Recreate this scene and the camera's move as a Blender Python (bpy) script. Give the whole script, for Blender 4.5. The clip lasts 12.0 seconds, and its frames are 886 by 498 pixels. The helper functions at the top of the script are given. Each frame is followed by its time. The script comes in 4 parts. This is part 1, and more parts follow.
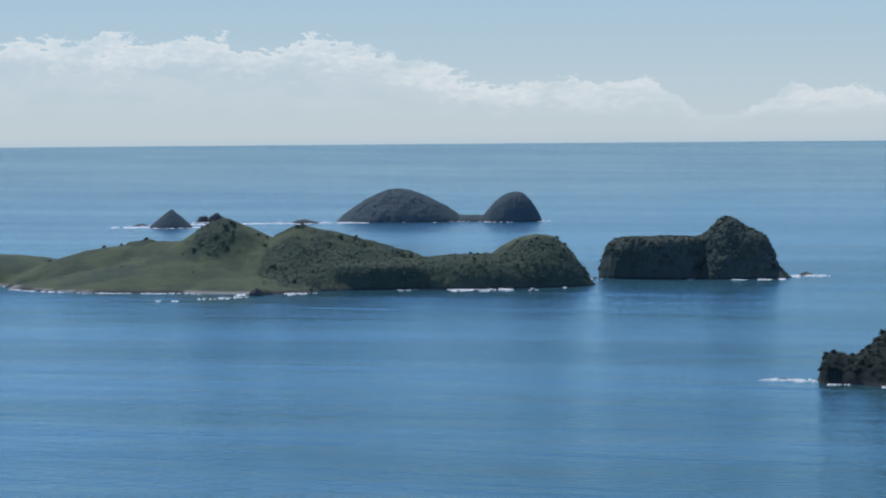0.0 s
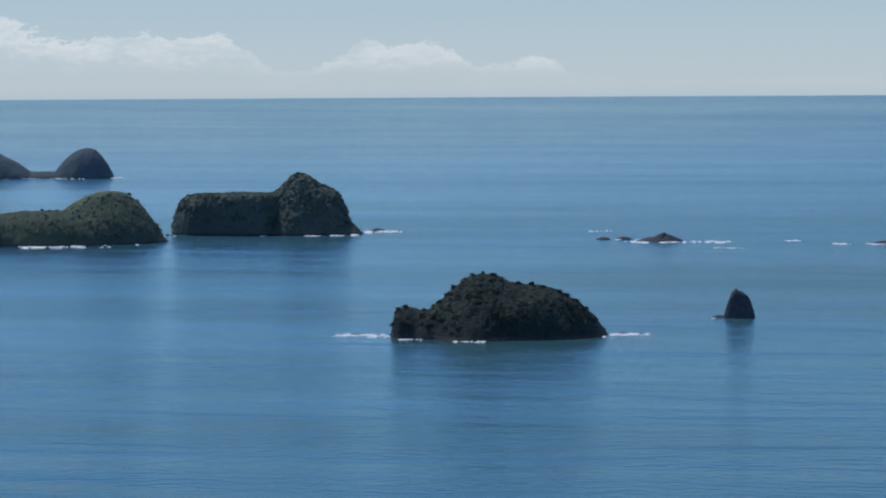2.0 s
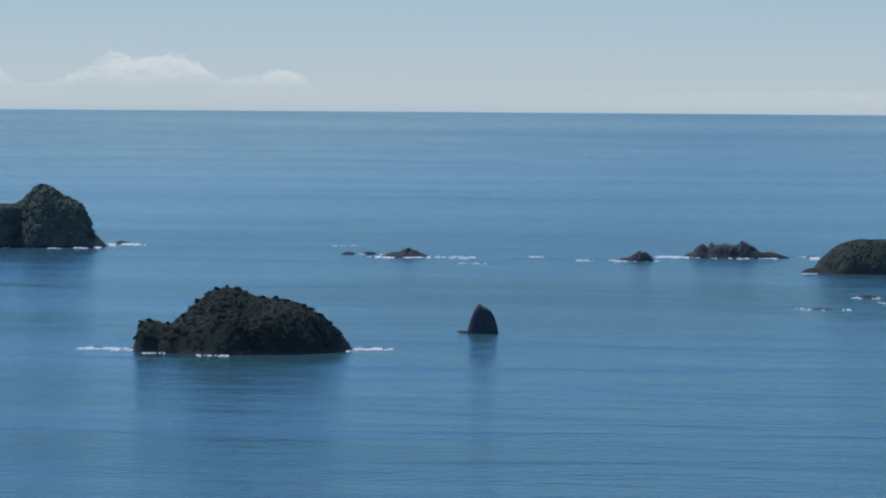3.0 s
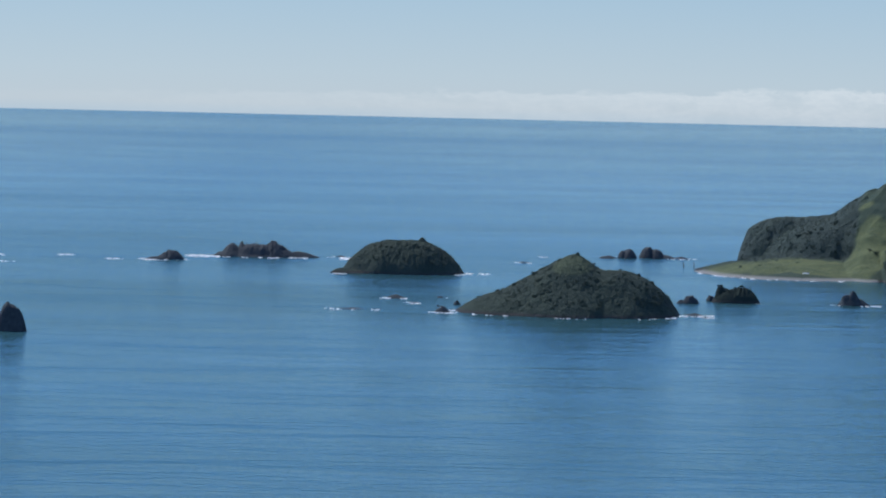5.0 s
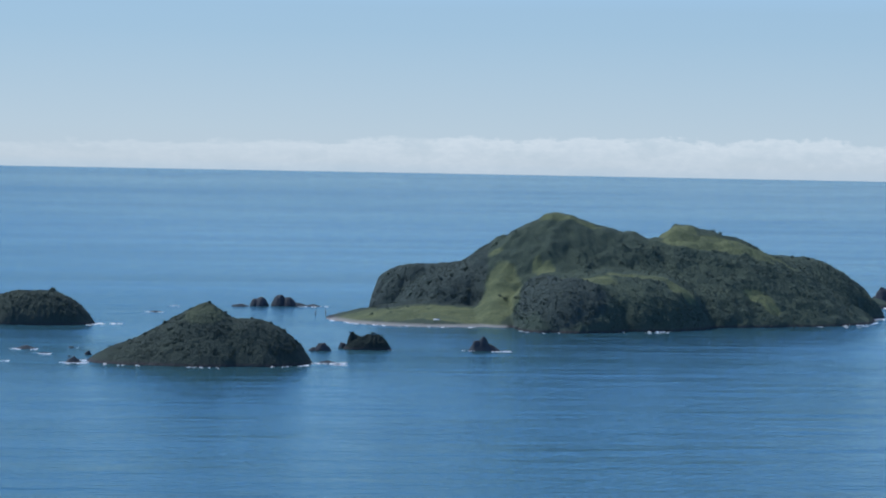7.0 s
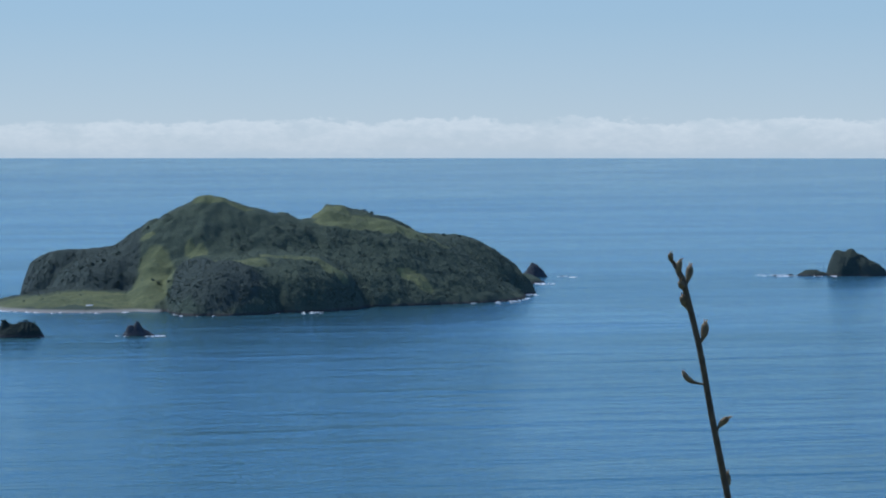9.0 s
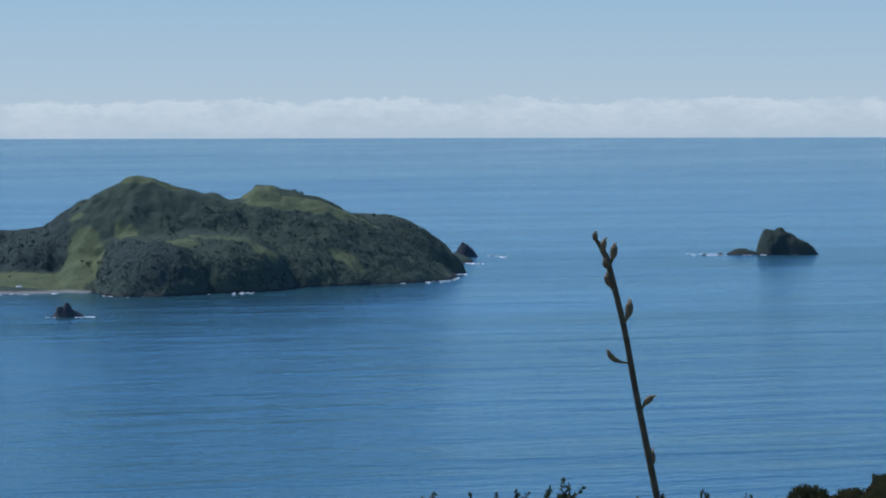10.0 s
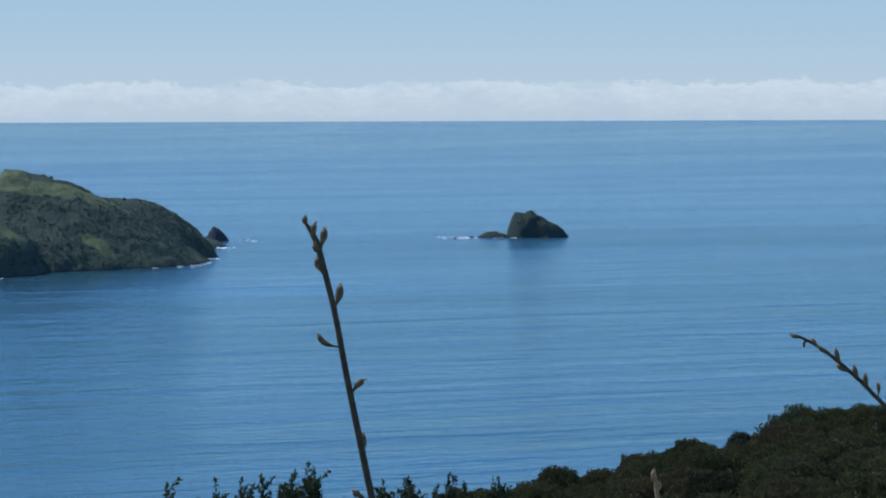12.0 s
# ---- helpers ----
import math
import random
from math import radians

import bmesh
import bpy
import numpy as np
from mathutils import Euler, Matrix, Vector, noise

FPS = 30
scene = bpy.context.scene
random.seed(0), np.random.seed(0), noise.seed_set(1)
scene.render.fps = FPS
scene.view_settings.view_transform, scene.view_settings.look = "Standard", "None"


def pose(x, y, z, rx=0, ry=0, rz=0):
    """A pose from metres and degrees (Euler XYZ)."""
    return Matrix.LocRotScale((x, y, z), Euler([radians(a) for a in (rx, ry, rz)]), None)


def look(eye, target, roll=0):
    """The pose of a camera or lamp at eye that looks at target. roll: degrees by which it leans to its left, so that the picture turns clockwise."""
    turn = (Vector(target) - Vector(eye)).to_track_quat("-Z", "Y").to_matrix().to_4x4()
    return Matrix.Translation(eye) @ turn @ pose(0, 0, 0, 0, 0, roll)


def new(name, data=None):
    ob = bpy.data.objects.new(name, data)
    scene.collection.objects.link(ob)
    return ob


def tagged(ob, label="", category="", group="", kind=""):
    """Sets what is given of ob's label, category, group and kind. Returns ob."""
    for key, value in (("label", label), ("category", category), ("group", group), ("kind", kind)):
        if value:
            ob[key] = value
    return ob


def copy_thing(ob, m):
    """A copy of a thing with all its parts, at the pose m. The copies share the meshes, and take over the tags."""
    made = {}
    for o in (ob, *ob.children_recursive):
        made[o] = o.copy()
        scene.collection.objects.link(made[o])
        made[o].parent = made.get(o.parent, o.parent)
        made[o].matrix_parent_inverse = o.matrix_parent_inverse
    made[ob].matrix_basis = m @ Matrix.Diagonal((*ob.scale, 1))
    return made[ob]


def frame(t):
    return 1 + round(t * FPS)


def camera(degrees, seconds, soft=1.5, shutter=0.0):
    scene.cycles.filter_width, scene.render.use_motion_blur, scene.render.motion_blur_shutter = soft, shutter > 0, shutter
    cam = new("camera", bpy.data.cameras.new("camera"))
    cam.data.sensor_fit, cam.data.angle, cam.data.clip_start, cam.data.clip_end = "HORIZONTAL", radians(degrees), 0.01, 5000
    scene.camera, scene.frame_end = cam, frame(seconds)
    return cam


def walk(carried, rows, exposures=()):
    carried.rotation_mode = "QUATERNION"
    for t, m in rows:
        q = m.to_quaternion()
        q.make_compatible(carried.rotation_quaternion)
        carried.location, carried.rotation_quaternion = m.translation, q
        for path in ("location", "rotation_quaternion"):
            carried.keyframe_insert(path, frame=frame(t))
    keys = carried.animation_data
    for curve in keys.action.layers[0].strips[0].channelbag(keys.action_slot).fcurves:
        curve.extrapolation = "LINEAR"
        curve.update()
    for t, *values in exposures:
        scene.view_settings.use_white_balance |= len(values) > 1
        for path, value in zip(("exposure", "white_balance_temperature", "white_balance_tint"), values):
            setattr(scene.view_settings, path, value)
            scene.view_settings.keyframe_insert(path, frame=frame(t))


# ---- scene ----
# ---------------------------------------------------------------- camera
# The lookout: az is degrees clockwise from +y, seen from the eye.
EYE = Vector((0.0, 0.0, 80.0))


def toward(az, el=0.0):
    a, e = radians(az), radians(el)
    return Vector((math.sin(a) * math.cos(e), math.cos(a) * math.cos(e), math.sin(e)))


# seconds, az, tilt, roll, sideways drift of the holder in metres
PATH = [
    (0.0, -19.000, -2.223, -0.470, 0.0), (0.5, -17.385, -2.287, -0.725, 0.0), (1.0, -14.145, -2.199, -0.555, 0.0),
    (1.5, -12.511, -2.363, -0.629, 0.0), (2.0, -11.138, -3.078, -0.321, 0.0), (2.5, -8.841, -3.490, -0.009, 0.0),
    (3.0, -6.428, -2.810, 0.403, 0.0), (3.2, -5.485, -2.659, 0.443, 0.0), (4.8, 1.266, -2.736, 1.274, 0.0),
    (5.0, 2.222, -2.703, 1.309, 0.0), (5.5, 4.390, -2.600, 1.343, 0.0), (6.0, 5.468, -2.238, 0.882, 0.0),
    (6.5, 7.272, -1.878, 1.032, 0.0), (7.0, 8.990, -1.679, 1.061, 0.0), (7.5, 10.537, -1.659, 0.799, 0.0),
    (7.7, 11.306, -1.728, 0.964, 0.0), (9.3, 15.621, -2.067, -0.109, 0.0), (9.5, 15.396, -2.299, -0.265, 0.0),
    (10.0, 16.680, -2.331, -0.114, 0.009), (10.5, 18.337, -2.206, -0.297, 0.042), (11.0, 19.285, -2.824, -0.262, 0.060),
    (11.5, 20.201, -2.795, -0.215, 0.074), (12.0, 21.257, -2.642, -0.187, 0.076),
]
SIDE = Vector((math.cos(radians(17)), -math.sin(radians(17)), 0.0))


def eye_at(drift):
    return EYE + SIDE * drift


cam = camera(2 * math.degrees(math.atan(784 / 5500)), 12.0, soft=2.0)
walk(cam, [(t, look(eye_at(s), eye_at(s) + toward(az, el), roll)) for t, az, el, roll, s in PATH],
     [(0.0, 0.0, 5900, 10), (1.2, -0.02, 5880, 10), (2.5, -0.13, 5850, 10), (3.2, -0.10, 5820, 10), (4.8, 0.0, 5720, 10), (6.0, 0.02, 5600, 10), (9.3, -0.05, 5430, 10), (10.5, -0.15, 5380, 10), (11.0, -0.12, 5380, 10), (12.0, 0.0, 5380, 10)])

# ---------------------------------------------------------------- light
SUN_AZ, SUN_EL = -42.0, 53.0
world = bpy.data.worlds.new("sky")
scene.world = world
world.use_nodes = True
wn, wl = world.node_tree.nodes, world.node_tree.links
sky = wn.new("ShaderNodeTexSky")
sky.sky_type = "NISHITA"
sky.sun_disc = False
sky.sun_elevation = radians(SUN_EL)
sky.sun_rotation = radians(SUN_AZ)
sky.altitude = 80
sky.air_density, sky.dust_density, sky.ozone_density = 0.6, 0.0, 4.0
wl.new(sky.outputs[0], wn["Background"].inputs[0])
wn["Background"].inputs[1].default_value = 0.15
sun = new("sun", bpy.data.lights.new("sun", "SUN"))
sun.data.energy, sun.data.angle, sun.data.color = 2.9, radians(0.53), (1.0, 0.94, 0.85)
sun.matrix_world = look(toward(SUN_AZ, SUN_EL) * 300, (0, 0, 0))


# ---------------------------------------------------------------- material helpers
class Mat:
    """A node material with short calls for its nodes."""

    def __init__(self, name):
        self.m = bpy.data.materials.new(name)
        self.m.use_nodes = True
        self.n, self.l = self.m.node_tree.nodes, self.m.node_tree.links
        self.bsdf = self.n["Principled BSDF"]
        self.pos = self.n.new("ShaderNodeNewGeometry")
        self.tex = self.n.new("ShaderNodeTexCoord")

    def feed(self, socket, value):
        if isinstance(value, bpy.types.NodeSocket):
            self.l.new(value, socket)
        else:
            socket.default_value = value

    def noise(self, scale, detail=4.0, rough=0.55, stretch=(1, 1, 1), world=True, warp=0.0):
        mp = self.n.new("ShaderNodeMapping")
        mp.inputs["Scale"].default_value = stretch
        self.l.new(self.pos.outputs["Position"] if world else self.tex.outputs["Object"], mp.inputs["Vector"])
        t = self.n.new("ShaderNodeTexNoise")
        t.inputs["Scale"].default_value = scale
        t.inputs["Detail"].default_value = detail
        t.inputs["Roughness"].default_value = rough
        t.inputs["Distortion"].default_value = warp
        self.l.new(mp.outputs[0], t.inputs["Vector"])
        return t.outputs["Fac"]

    def ramp(self, fac, *stops):
        r = self.n.new("ShaderNodeValToRGB")
        e = r.color_ramp.elements
        while len(e) < len(stops):
            e.new(0.5)
        for k, (p, c) in zip(e, stops):
            k.position = p
            k.color = (*c, 1) if isinstance(c, tuple) else (c, c, c, 1)
        self.feed(r.inputs[0], fac)
        return r.outputs[0]

    def mix(self, fac, a, b, kind="MIX"):
        x = self.n.new("ShaderNodeMix")
        x.data_type, x.blend_type = "RGBA", kind
        self.feed(x.inputs[0], fac)
        for i, v in ((6, a), (7, b)):
            self.feed(x.inputs[i], (*v, 1) if isinstance(v, tuple) else v)
        return x.outputs[2]

    def math(self, op, a, b=0.0, clamp=False):
        x = self.n.new("ShaderNodeMath")
        x.operation, x.use_clamp = op, clamp
        self.feed(x.inputs[0], a)
        self.feed(x.inputs[1], b)
        return x.outputs[0]

    def attr(self, name):
        x = self.n.new("ShaderNodeAttribute")
        x.attribute_name = name
        return x.outputs["Fac"]

    def split(self, vec):
        x = self.n.new("ShaderNodeSeparateXYZ")
        self.l.new(vec, x.inputs[0])
        return x.outputs

    def bump(self, height, strength, distance, normal=None):
        b = self.n.new("ShaderNodeBump")
        b.inputs["Strength"].default_value = strength
        b.inputs["Distance"].default_value = distance
        self.l.new(height, b.inputs["Height"])
        if normal is not None:
            self.l.new(normal, b.inputs["Normal"])
        return b.outputs[0]

    def done(self, color=None, rough=0.8, normal=None, spec=None):
        i = self.bsdf.inputs
        if color is not None:
            self.feed(i["Base Color"], (*color, 1) if isinstance(color, tuple) else color)
        self.feed(i["Roughness"], rough)
        if spec is not None:
            i["Specular IOR Level"].default_value = spec
        if normal is not None:
            self.l.new(normal, i["Normal"])
        return self.m


def sea_material():
    m = Mat("sea_water")
    x = m.split(m.pos.outputs["Position"])[0]
    breeze = m.ramp(m.math("MULTIPLY_ADD", x, 0.0011), (0.30, 0.35), (0.75, 1.0))
    m.n[-2].inputs[2].default_value = 0.5
    swell = m.noise(0.020, 2, 0.5, (0.30, 1.0, 1.0), warp=0.6)
    mid = m.math("MULTIPLY", m.noise(0.075, 2, 0.55, (0.22, 1.0, 1.0), warp=0.4), breeze)
    chop = m.noise(0.27, 3, 0.6, (0.6, 1.0, 1.0))
    streak = m.noise(0.0045, 5, 0.62, (0.4, 1.0, 1.0), warp=0.9)
    n = m.bump(swell, 1.0, 2.2)
    n = m.bump(mid, 1.0, 1.15, n)
    n = m.bump(chop, 1.0, 0.55, n)
    # bluer with distance: the high sky's reflection is put into the body colour
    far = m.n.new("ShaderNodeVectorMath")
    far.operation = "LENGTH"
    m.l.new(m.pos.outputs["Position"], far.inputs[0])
    far_share = m.ramp(m.math("MULTIPLY", far.outputs["Value"], 0.0002), (0.26, 0.0), (0.62, 1.0))
    near_tone = m.ramp(m.noise(0.0022, 4, 0.6, (0.6, 1, 1)), (0.3, (0.046, 0.118, 0.138)), (0.7, (0.060, 0.138, 0.156)))
    col = m.mix(far_share, near_tone, (0.080, 0.205, 0.355))
    rough = m.math("MULTIPLY_ADD", m.ramp(streak, (0.3, 0.0), (0.7, 1.0)), 0.10)
    m.n[-1].inputs[2].default_value = 0.13
    m.n.remove(m.bsdf)
    body, gloss, mix = m.n.new("ShaderNodeBsdfDiffuse"), m.n.new("ShaderNodeBsdfAnisotropic"), m.n.new("ShaderNodeMixShader")
    gloss.distribution = "BECKMANN"
    fres = m.n.new("ShaderNodeFresnel")
    fres.inputs["IOR"].default_value = 1.44
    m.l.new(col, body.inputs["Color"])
    m.l.new(rough, gloss.inputs["Roughness"])
    gloss.inputs["Color"].default_value = (0.62, 0.82, 0.90, 1)
    for node in (gloss, fres):
        m.l.new(n, node.inputs["Normal"])
    # wind streaks: ruffled water mirrors the low sky less than slick water does
    bands = m.noise(0.0034, 5, 0.65, (0.10, 1.0, 1.0), warp=0.5)
    slick = m.ramp(m.math("ADD", m.math("MULTIPLY", streak, 0.4), m.math("MULTIPLY", bands, 0.6)), (0.38, 0.73), (0.58, 1.0))
    # calm bay mirrors most; sunward sheen and darker channel are put in by x
    mirror_by_x = m.ramp(m.math("MULTIPLY_ADD", x, 0.0005), (0.20, 1.0), (0.375, 0.84), (0.45, 0.72), (0.53, 0.80), (0.625, 0.93))
    m.n[-2].inputs[2].default_value = 0.5
    slick = m.math("MULTIPLY", m.math("MULTIPLY", slick, mirror_by_x), 1.15)
    # steep wavelets keep grazing water from mirroring fully
    m.l.new(m.math("MULTIPLY", m.math("MINIMUM", fres.outputs[0], 0.80), slick), mix.inputs[0])
    m.l.new(body.outputs[0], mix.inputs[1])
    m.l.new(gloss.outputs[0], mix.inputs[2])
    m.l.new(mix.outputs[0], m.n["Material Output"].inputs[0])
    return m.m


def land_material(name, grass_a, grass_b, scrub_a, scrub_b, rock_a, rock_b, sand=False):
    """Turf where the attribute 'turf' says so, scrub floor elsewhere, bare rock on steep faces, sand near the water."""
    m = Mat(name)
    coarse, fine = m.noise(0.06, 5, 0.6), m.noise(0.55, 5, 0.65)
    patchy = m.ramp(coarse, (0.35, 0.0), (0.7, 1.0))
    turf = m.mix(m.ramp(m.math("ADD", coarse, m.math("MULTIPLY", fine, 0.5)), (0.60, 0.0), (0.88, 1.0)), grass_a, grass_b)
    turf = m.mix(m.ramp(m.noise(0.16, 5, 0.65), (0.54, 0.0), (0.66, 0.5)), turf, m.mix(fine, scrub_a, scrub_b))
    tufts = m.noise(1.1, 5, 0.7)
    scrub = m.mix(m.ramp(m.math("ADD", m.math("MULTIPLY", tufts, 0.6), m.math("MULTIPLY", coarse, 0.4)), (0.40, 0.0), (0.60, 1.0)), scrub_a, scrub_b)
    rock = m.mix(m.ramp(m.noise(0.35, 6, 0.7, (1, 1, 3.0)), (0.35, 0.0), (0.65, 1.0)), rock_a, rock_b)
    # forest floor is darker; part of the bluff's shade is put into its colour
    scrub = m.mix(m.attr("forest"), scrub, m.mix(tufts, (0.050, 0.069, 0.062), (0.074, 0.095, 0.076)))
    col = m.mix(m.attr("turf"), scrub, turf)
    up = m.split(m.pos.outputs["Normal"])[2]
    steep = m.ramp(m.math("ADD", up, m.math("MULTIPLY", fine, 0.25)), (0.55, 1.0), (0.78, 0.0))
    col = m.mix(m.math("MULTIPLY", steep, m.ramp(patchy, (0.0, 0.0), (1.0, 0.28))), col, rock)
    z = m.split(m.pos.outputs["Position"])[2]
    low = m.math("MULTIPLY_ADD", z, -1.1, True)
    m.n[-1].inputs[2].default_value = 1.6
    shore = m.mix(fine, (0.035, 0.036, 0.036), (0.09, 0.085, 0.08))
    if sand:
        shore = m.mix(m.attr("beach"), shore, m.mix(fine, (0.30, 0.285, 0.25), (0.38, 0.36, 0.32)))
    col = m.mix(low, col, shore)
    n = m.bump(tufts, 0.7, 0.5, m.bump(fine, 0.6, 0.6))
    return m.done(col, 0.92, n, 0.15)


def leaf_material(name, dark, light, gloss=0.75):
    m = Mat(name)
    rnd = m.pos.outputs["Random Per Island"]
    fine = m.noise(2.2, 4, 0.6)
    base = m.mix(m.math("MULTIPLY", rnd, 0.6), dark, light)
    base = m.mix(m.ramp(fine, (0.35, 0.0), (0.7, 0.6)), base, dark)
    tl, mx = m.n.new("ShaderNodeBsdfTranslucent"), m.n.new("ShaderNodeMixShader")
    m.l.new(base, tl.inputs[0])
    mx.inputs[0].default_value = 0.2
    m.l.new(m.bsdf.outputs[0], mx.inputs[1])
    m.l.new(tl.outputs[0], mx.inputs[2])
    m.l.new(mx.outputs[0], m.n["Material Output"].inputs[0])
    return m.done(base, gloss, None, 0.12)


def thin_leaf_material(name, dark, light, varied=False):
    """Leaves seen against the sun: part of the light comes through."""
    m = Mat(name)
    base = m.mix(m.math("MULTIPLY", m.pos.outputs["Random Per Island"], 0.8), dark, light)
    base = m.mix(m.ramp(m.noise(0.35, 4, 0.6), (0.38, 0.0), (0.62, 0.8)), base, m.mix(0.6, base, light))
    if varied:
        one = m.n.new("ShaderNodeObjectInfo").outputs["Random"]
        base = m.mix(m.ramp(one, (0.0, 0.75), (0.3, 0.0), (0.7, 0.0), (1.0, 0.6)), base, m.mix(m.ramp(one, (0.45, 0.0), (0.55, 1.0)), (0.022, 0.024, 0.012), (0.100, 0.074, 0.036)))
    tl, mx = m.n.new("ShaderNodeBsdfTranslucent"), m.n.new("ShaderNodeMixShader")
    m.l.new(base, tl.inputs[0])
    mx.inputs[0].default_value = 0.42
    m.l.new(m.bsdf.outputs[0], mx.inputs[1])
    m.l.new(tl.outputs[0], mx.inputs[2])
    m.l.new(mx.outputs[0], m.n["Material Output"].inputs[0])
    return m.done(base, 0.6, None, 0.25)


def plain_material(name, a, b, scale, rough, detail=5.0, bump=0.3, dist=0.02):
    m = Mat(name)
    f = m.noise(scale, detail, 0.6)
    return m.done(m.mix(m.ramp(f, (0.32, 0.0), (0.68, 1.0)), a, b), rough, m.bump(f, bump, dist), 0.3)


SEA = sea_material()
TURF = ((0.112, 0.134, 0.068), (0.172, 0.194, 0.090))
LAND_GRASS = land_material("turf_and_rock", *TURF, (0.058, 0.082, 0.062), (0.088, 0.113, 0.072), (0.150, 0.162, 0.160), (0.110, 0.112, 0.110), True)
# LAND_DARK, LAND_MID, LAND_BUSH: one land, distance haze put into stepped tones
LAND_BUSH = land_material("scrub_and_rock", *TURF, (0.078, 0.100, 0.088), (0.104, 0.128, 0.098), (0.150, 0.162, 0.165), (0.118, 0.120, 0.122))
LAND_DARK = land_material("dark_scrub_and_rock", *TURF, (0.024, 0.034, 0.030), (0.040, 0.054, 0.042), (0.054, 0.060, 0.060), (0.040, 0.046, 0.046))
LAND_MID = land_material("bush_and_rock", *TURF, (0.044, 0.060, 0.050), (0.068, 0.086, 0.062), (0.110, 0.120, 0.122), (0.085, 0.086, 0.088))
# far copy: blue-grey distance haze put into turf, scrub and rock colours
LAND_FAR = land_material("hazed_scrub_and_rock", (0.086, 0.116, 0.116), (0.104, 0.134, 0.126), (0.080, 0.112, 0.122), (0.098, 0.130, 0.138), (0.126, 0.150, 0.164), (0.100, 0.124, 0.138))
ROCK = plain_material("reef_rock", (0.038, 0.044, 0.050), (0.072, 0.080, 0.086), 0.5, 0.85, 6, 0.8, 0.5)
# leaf copies, darkest for the nearest island: thicker haze put in as paler colour
BUSH = leaf_material("coastal_bush_leaves", (0.108, 0.140, 0.108), (0.136, 0.170, 0.120))
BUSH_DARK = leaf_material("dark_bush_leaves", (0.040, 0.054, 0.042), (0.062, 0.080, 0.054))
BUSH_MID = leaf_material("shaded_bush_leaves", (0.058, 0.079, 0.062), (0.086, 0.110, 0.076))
# paler, bluer leaves carry the far islands' haze in their colour
BUSH_FAR = leaf_material("hazed_scrub_leaves", (0.100, 0.132, 0.134), (0.120, 0.152, 0.144))


def foam_material():
    """Froth and spray: most of the light that meets it goes through."""
    m = Mat("sea_foam")
    f = m.noise(0.8, 5, 0.6)
    col = m.mix(f, (0.93, 0.95, 0.95), (0.97, 0.98, 0.98))
    tl, mx = m.n.new("ShaderNodeBsdfTranslucent"), m.n.new("ShaderNodeMixShader")
    m.l.new(col, tl.inputs[0])
    mx.inputs[0].default_value = 0.25
    m.l.new(m.bsdf.outputs[0], mx.inputs[1])
    m.l.new(tl.outputs[0], mx.inputs[2])
    m.l.new(mx.outputs[0], m.n["Material Output"].inputs[0])
    return m.done(col, 0.8, m.bump(f, 0.6, 0.2), 0.2)


FOAM = foam_material()
BARK = plain_material("bark", (0.10, 0.075, 0.055), (0.19, 0.15, 0.115), 3.0, 0.9)

# ---------------------------------------------------------------- geometry helpers


def mesh_of(name, verts, faces, mats, smooth=False, attrs=None):
    me = bpy.data.meshes.new(name)
    if isinstance(faces, np.ndarray):
        n, k = faces.shape
        me.vertices.add(len(verts))
        me.vertices.foreach_set("co", np.asarray(verts, dtype=np.float32).ravel())
        me.loops.add(n * k)
        me.loops.foreach_set("vertex_index", faces.astype(np.int32).ravel())
        me.polygons.add(n)
        me.polygons.foreach_set("loop_start", np.arange(0, n * k, k, dtype=np.int32))
        me.update(calc_edges=True)
    else:
        me.from_pydata([tuple(v) for v in verts], [], [tuple(f) for f in faces])
    for mt in mats:
        me.materials.append(mt)
    if smooth:
        me.polygons.foreach_set("use_smooth", [True] * len(me.polygons))
    for k, vals in (attrs or {}).items():
        a = me.attributes.new(k, "FLOAT", "POINT")
        a.data.foreach_set("value", np.asarray(vals, dtype=np.float32))
    me.update()
    return me


def child(ob, parent):
    ob.parent = parent
    return ob


def part(name, bm, material, parent, label=""):
    me = bpy.data.meshes.new(name)
    bm.to_mesh(me)
    bm.free()
    me.materials.append(material)
    ob = child(new(name, me), parent)
    return tagged(ob, label) if label else ob


def lattice(ix, iy, seed):
    h = (ix.astype(np.int64) * 374761393 + iy.astype(np.int64) * 668265263 + seed * 974634277) & 0xFFFFFFFF
    h = ((h ^ (h >> 13)) * 1274126177) & 0xFFFFFFFF
    return ((h ^ (h >> 16)) & 0xFFFFFF) / float(0xFFFFFF)


def vnoise(x, y, seed):
    x, y = np.asarray(x, dtype=float), np.asarray(y, dtype=float)
    ix, iy = np.floor(x), np.floor(y)
    fx, fy = x - ix, y - iy
    fx, fy = fx * fx * (3 - 2 * fx), fy * fy * (3 - 2 * fy)
    a, b = lattice(ix, iy, seed), lattice(ix + 1, iy, seed)
    c, d = lattice(ix, iy + 1, seed), lattice(ix + 1, iy + 1, seed)
    return (a * (1 - fx) + b * fx) * (1 - fy) + (c * (1 - fx) + d * fx) * fy


def fbm(x, y, seed, octaves=5, gain=0.5):
    total, amp, norm = 0.0, 1.0, 0.0
    for k in range(octaves):
        total = total + amp * vnoise(np.asarray(x) * 2 ** k + 17 * k, np.asarray(y) * 2 ** k - 9 * k, seed + k)
        norm += amp
        amp *= gain
    return total / norm


def spot(az, d, z=0.0):
    a = radians(az)
    return Vector((d * math.sin(a), d * math.cos(a), z))


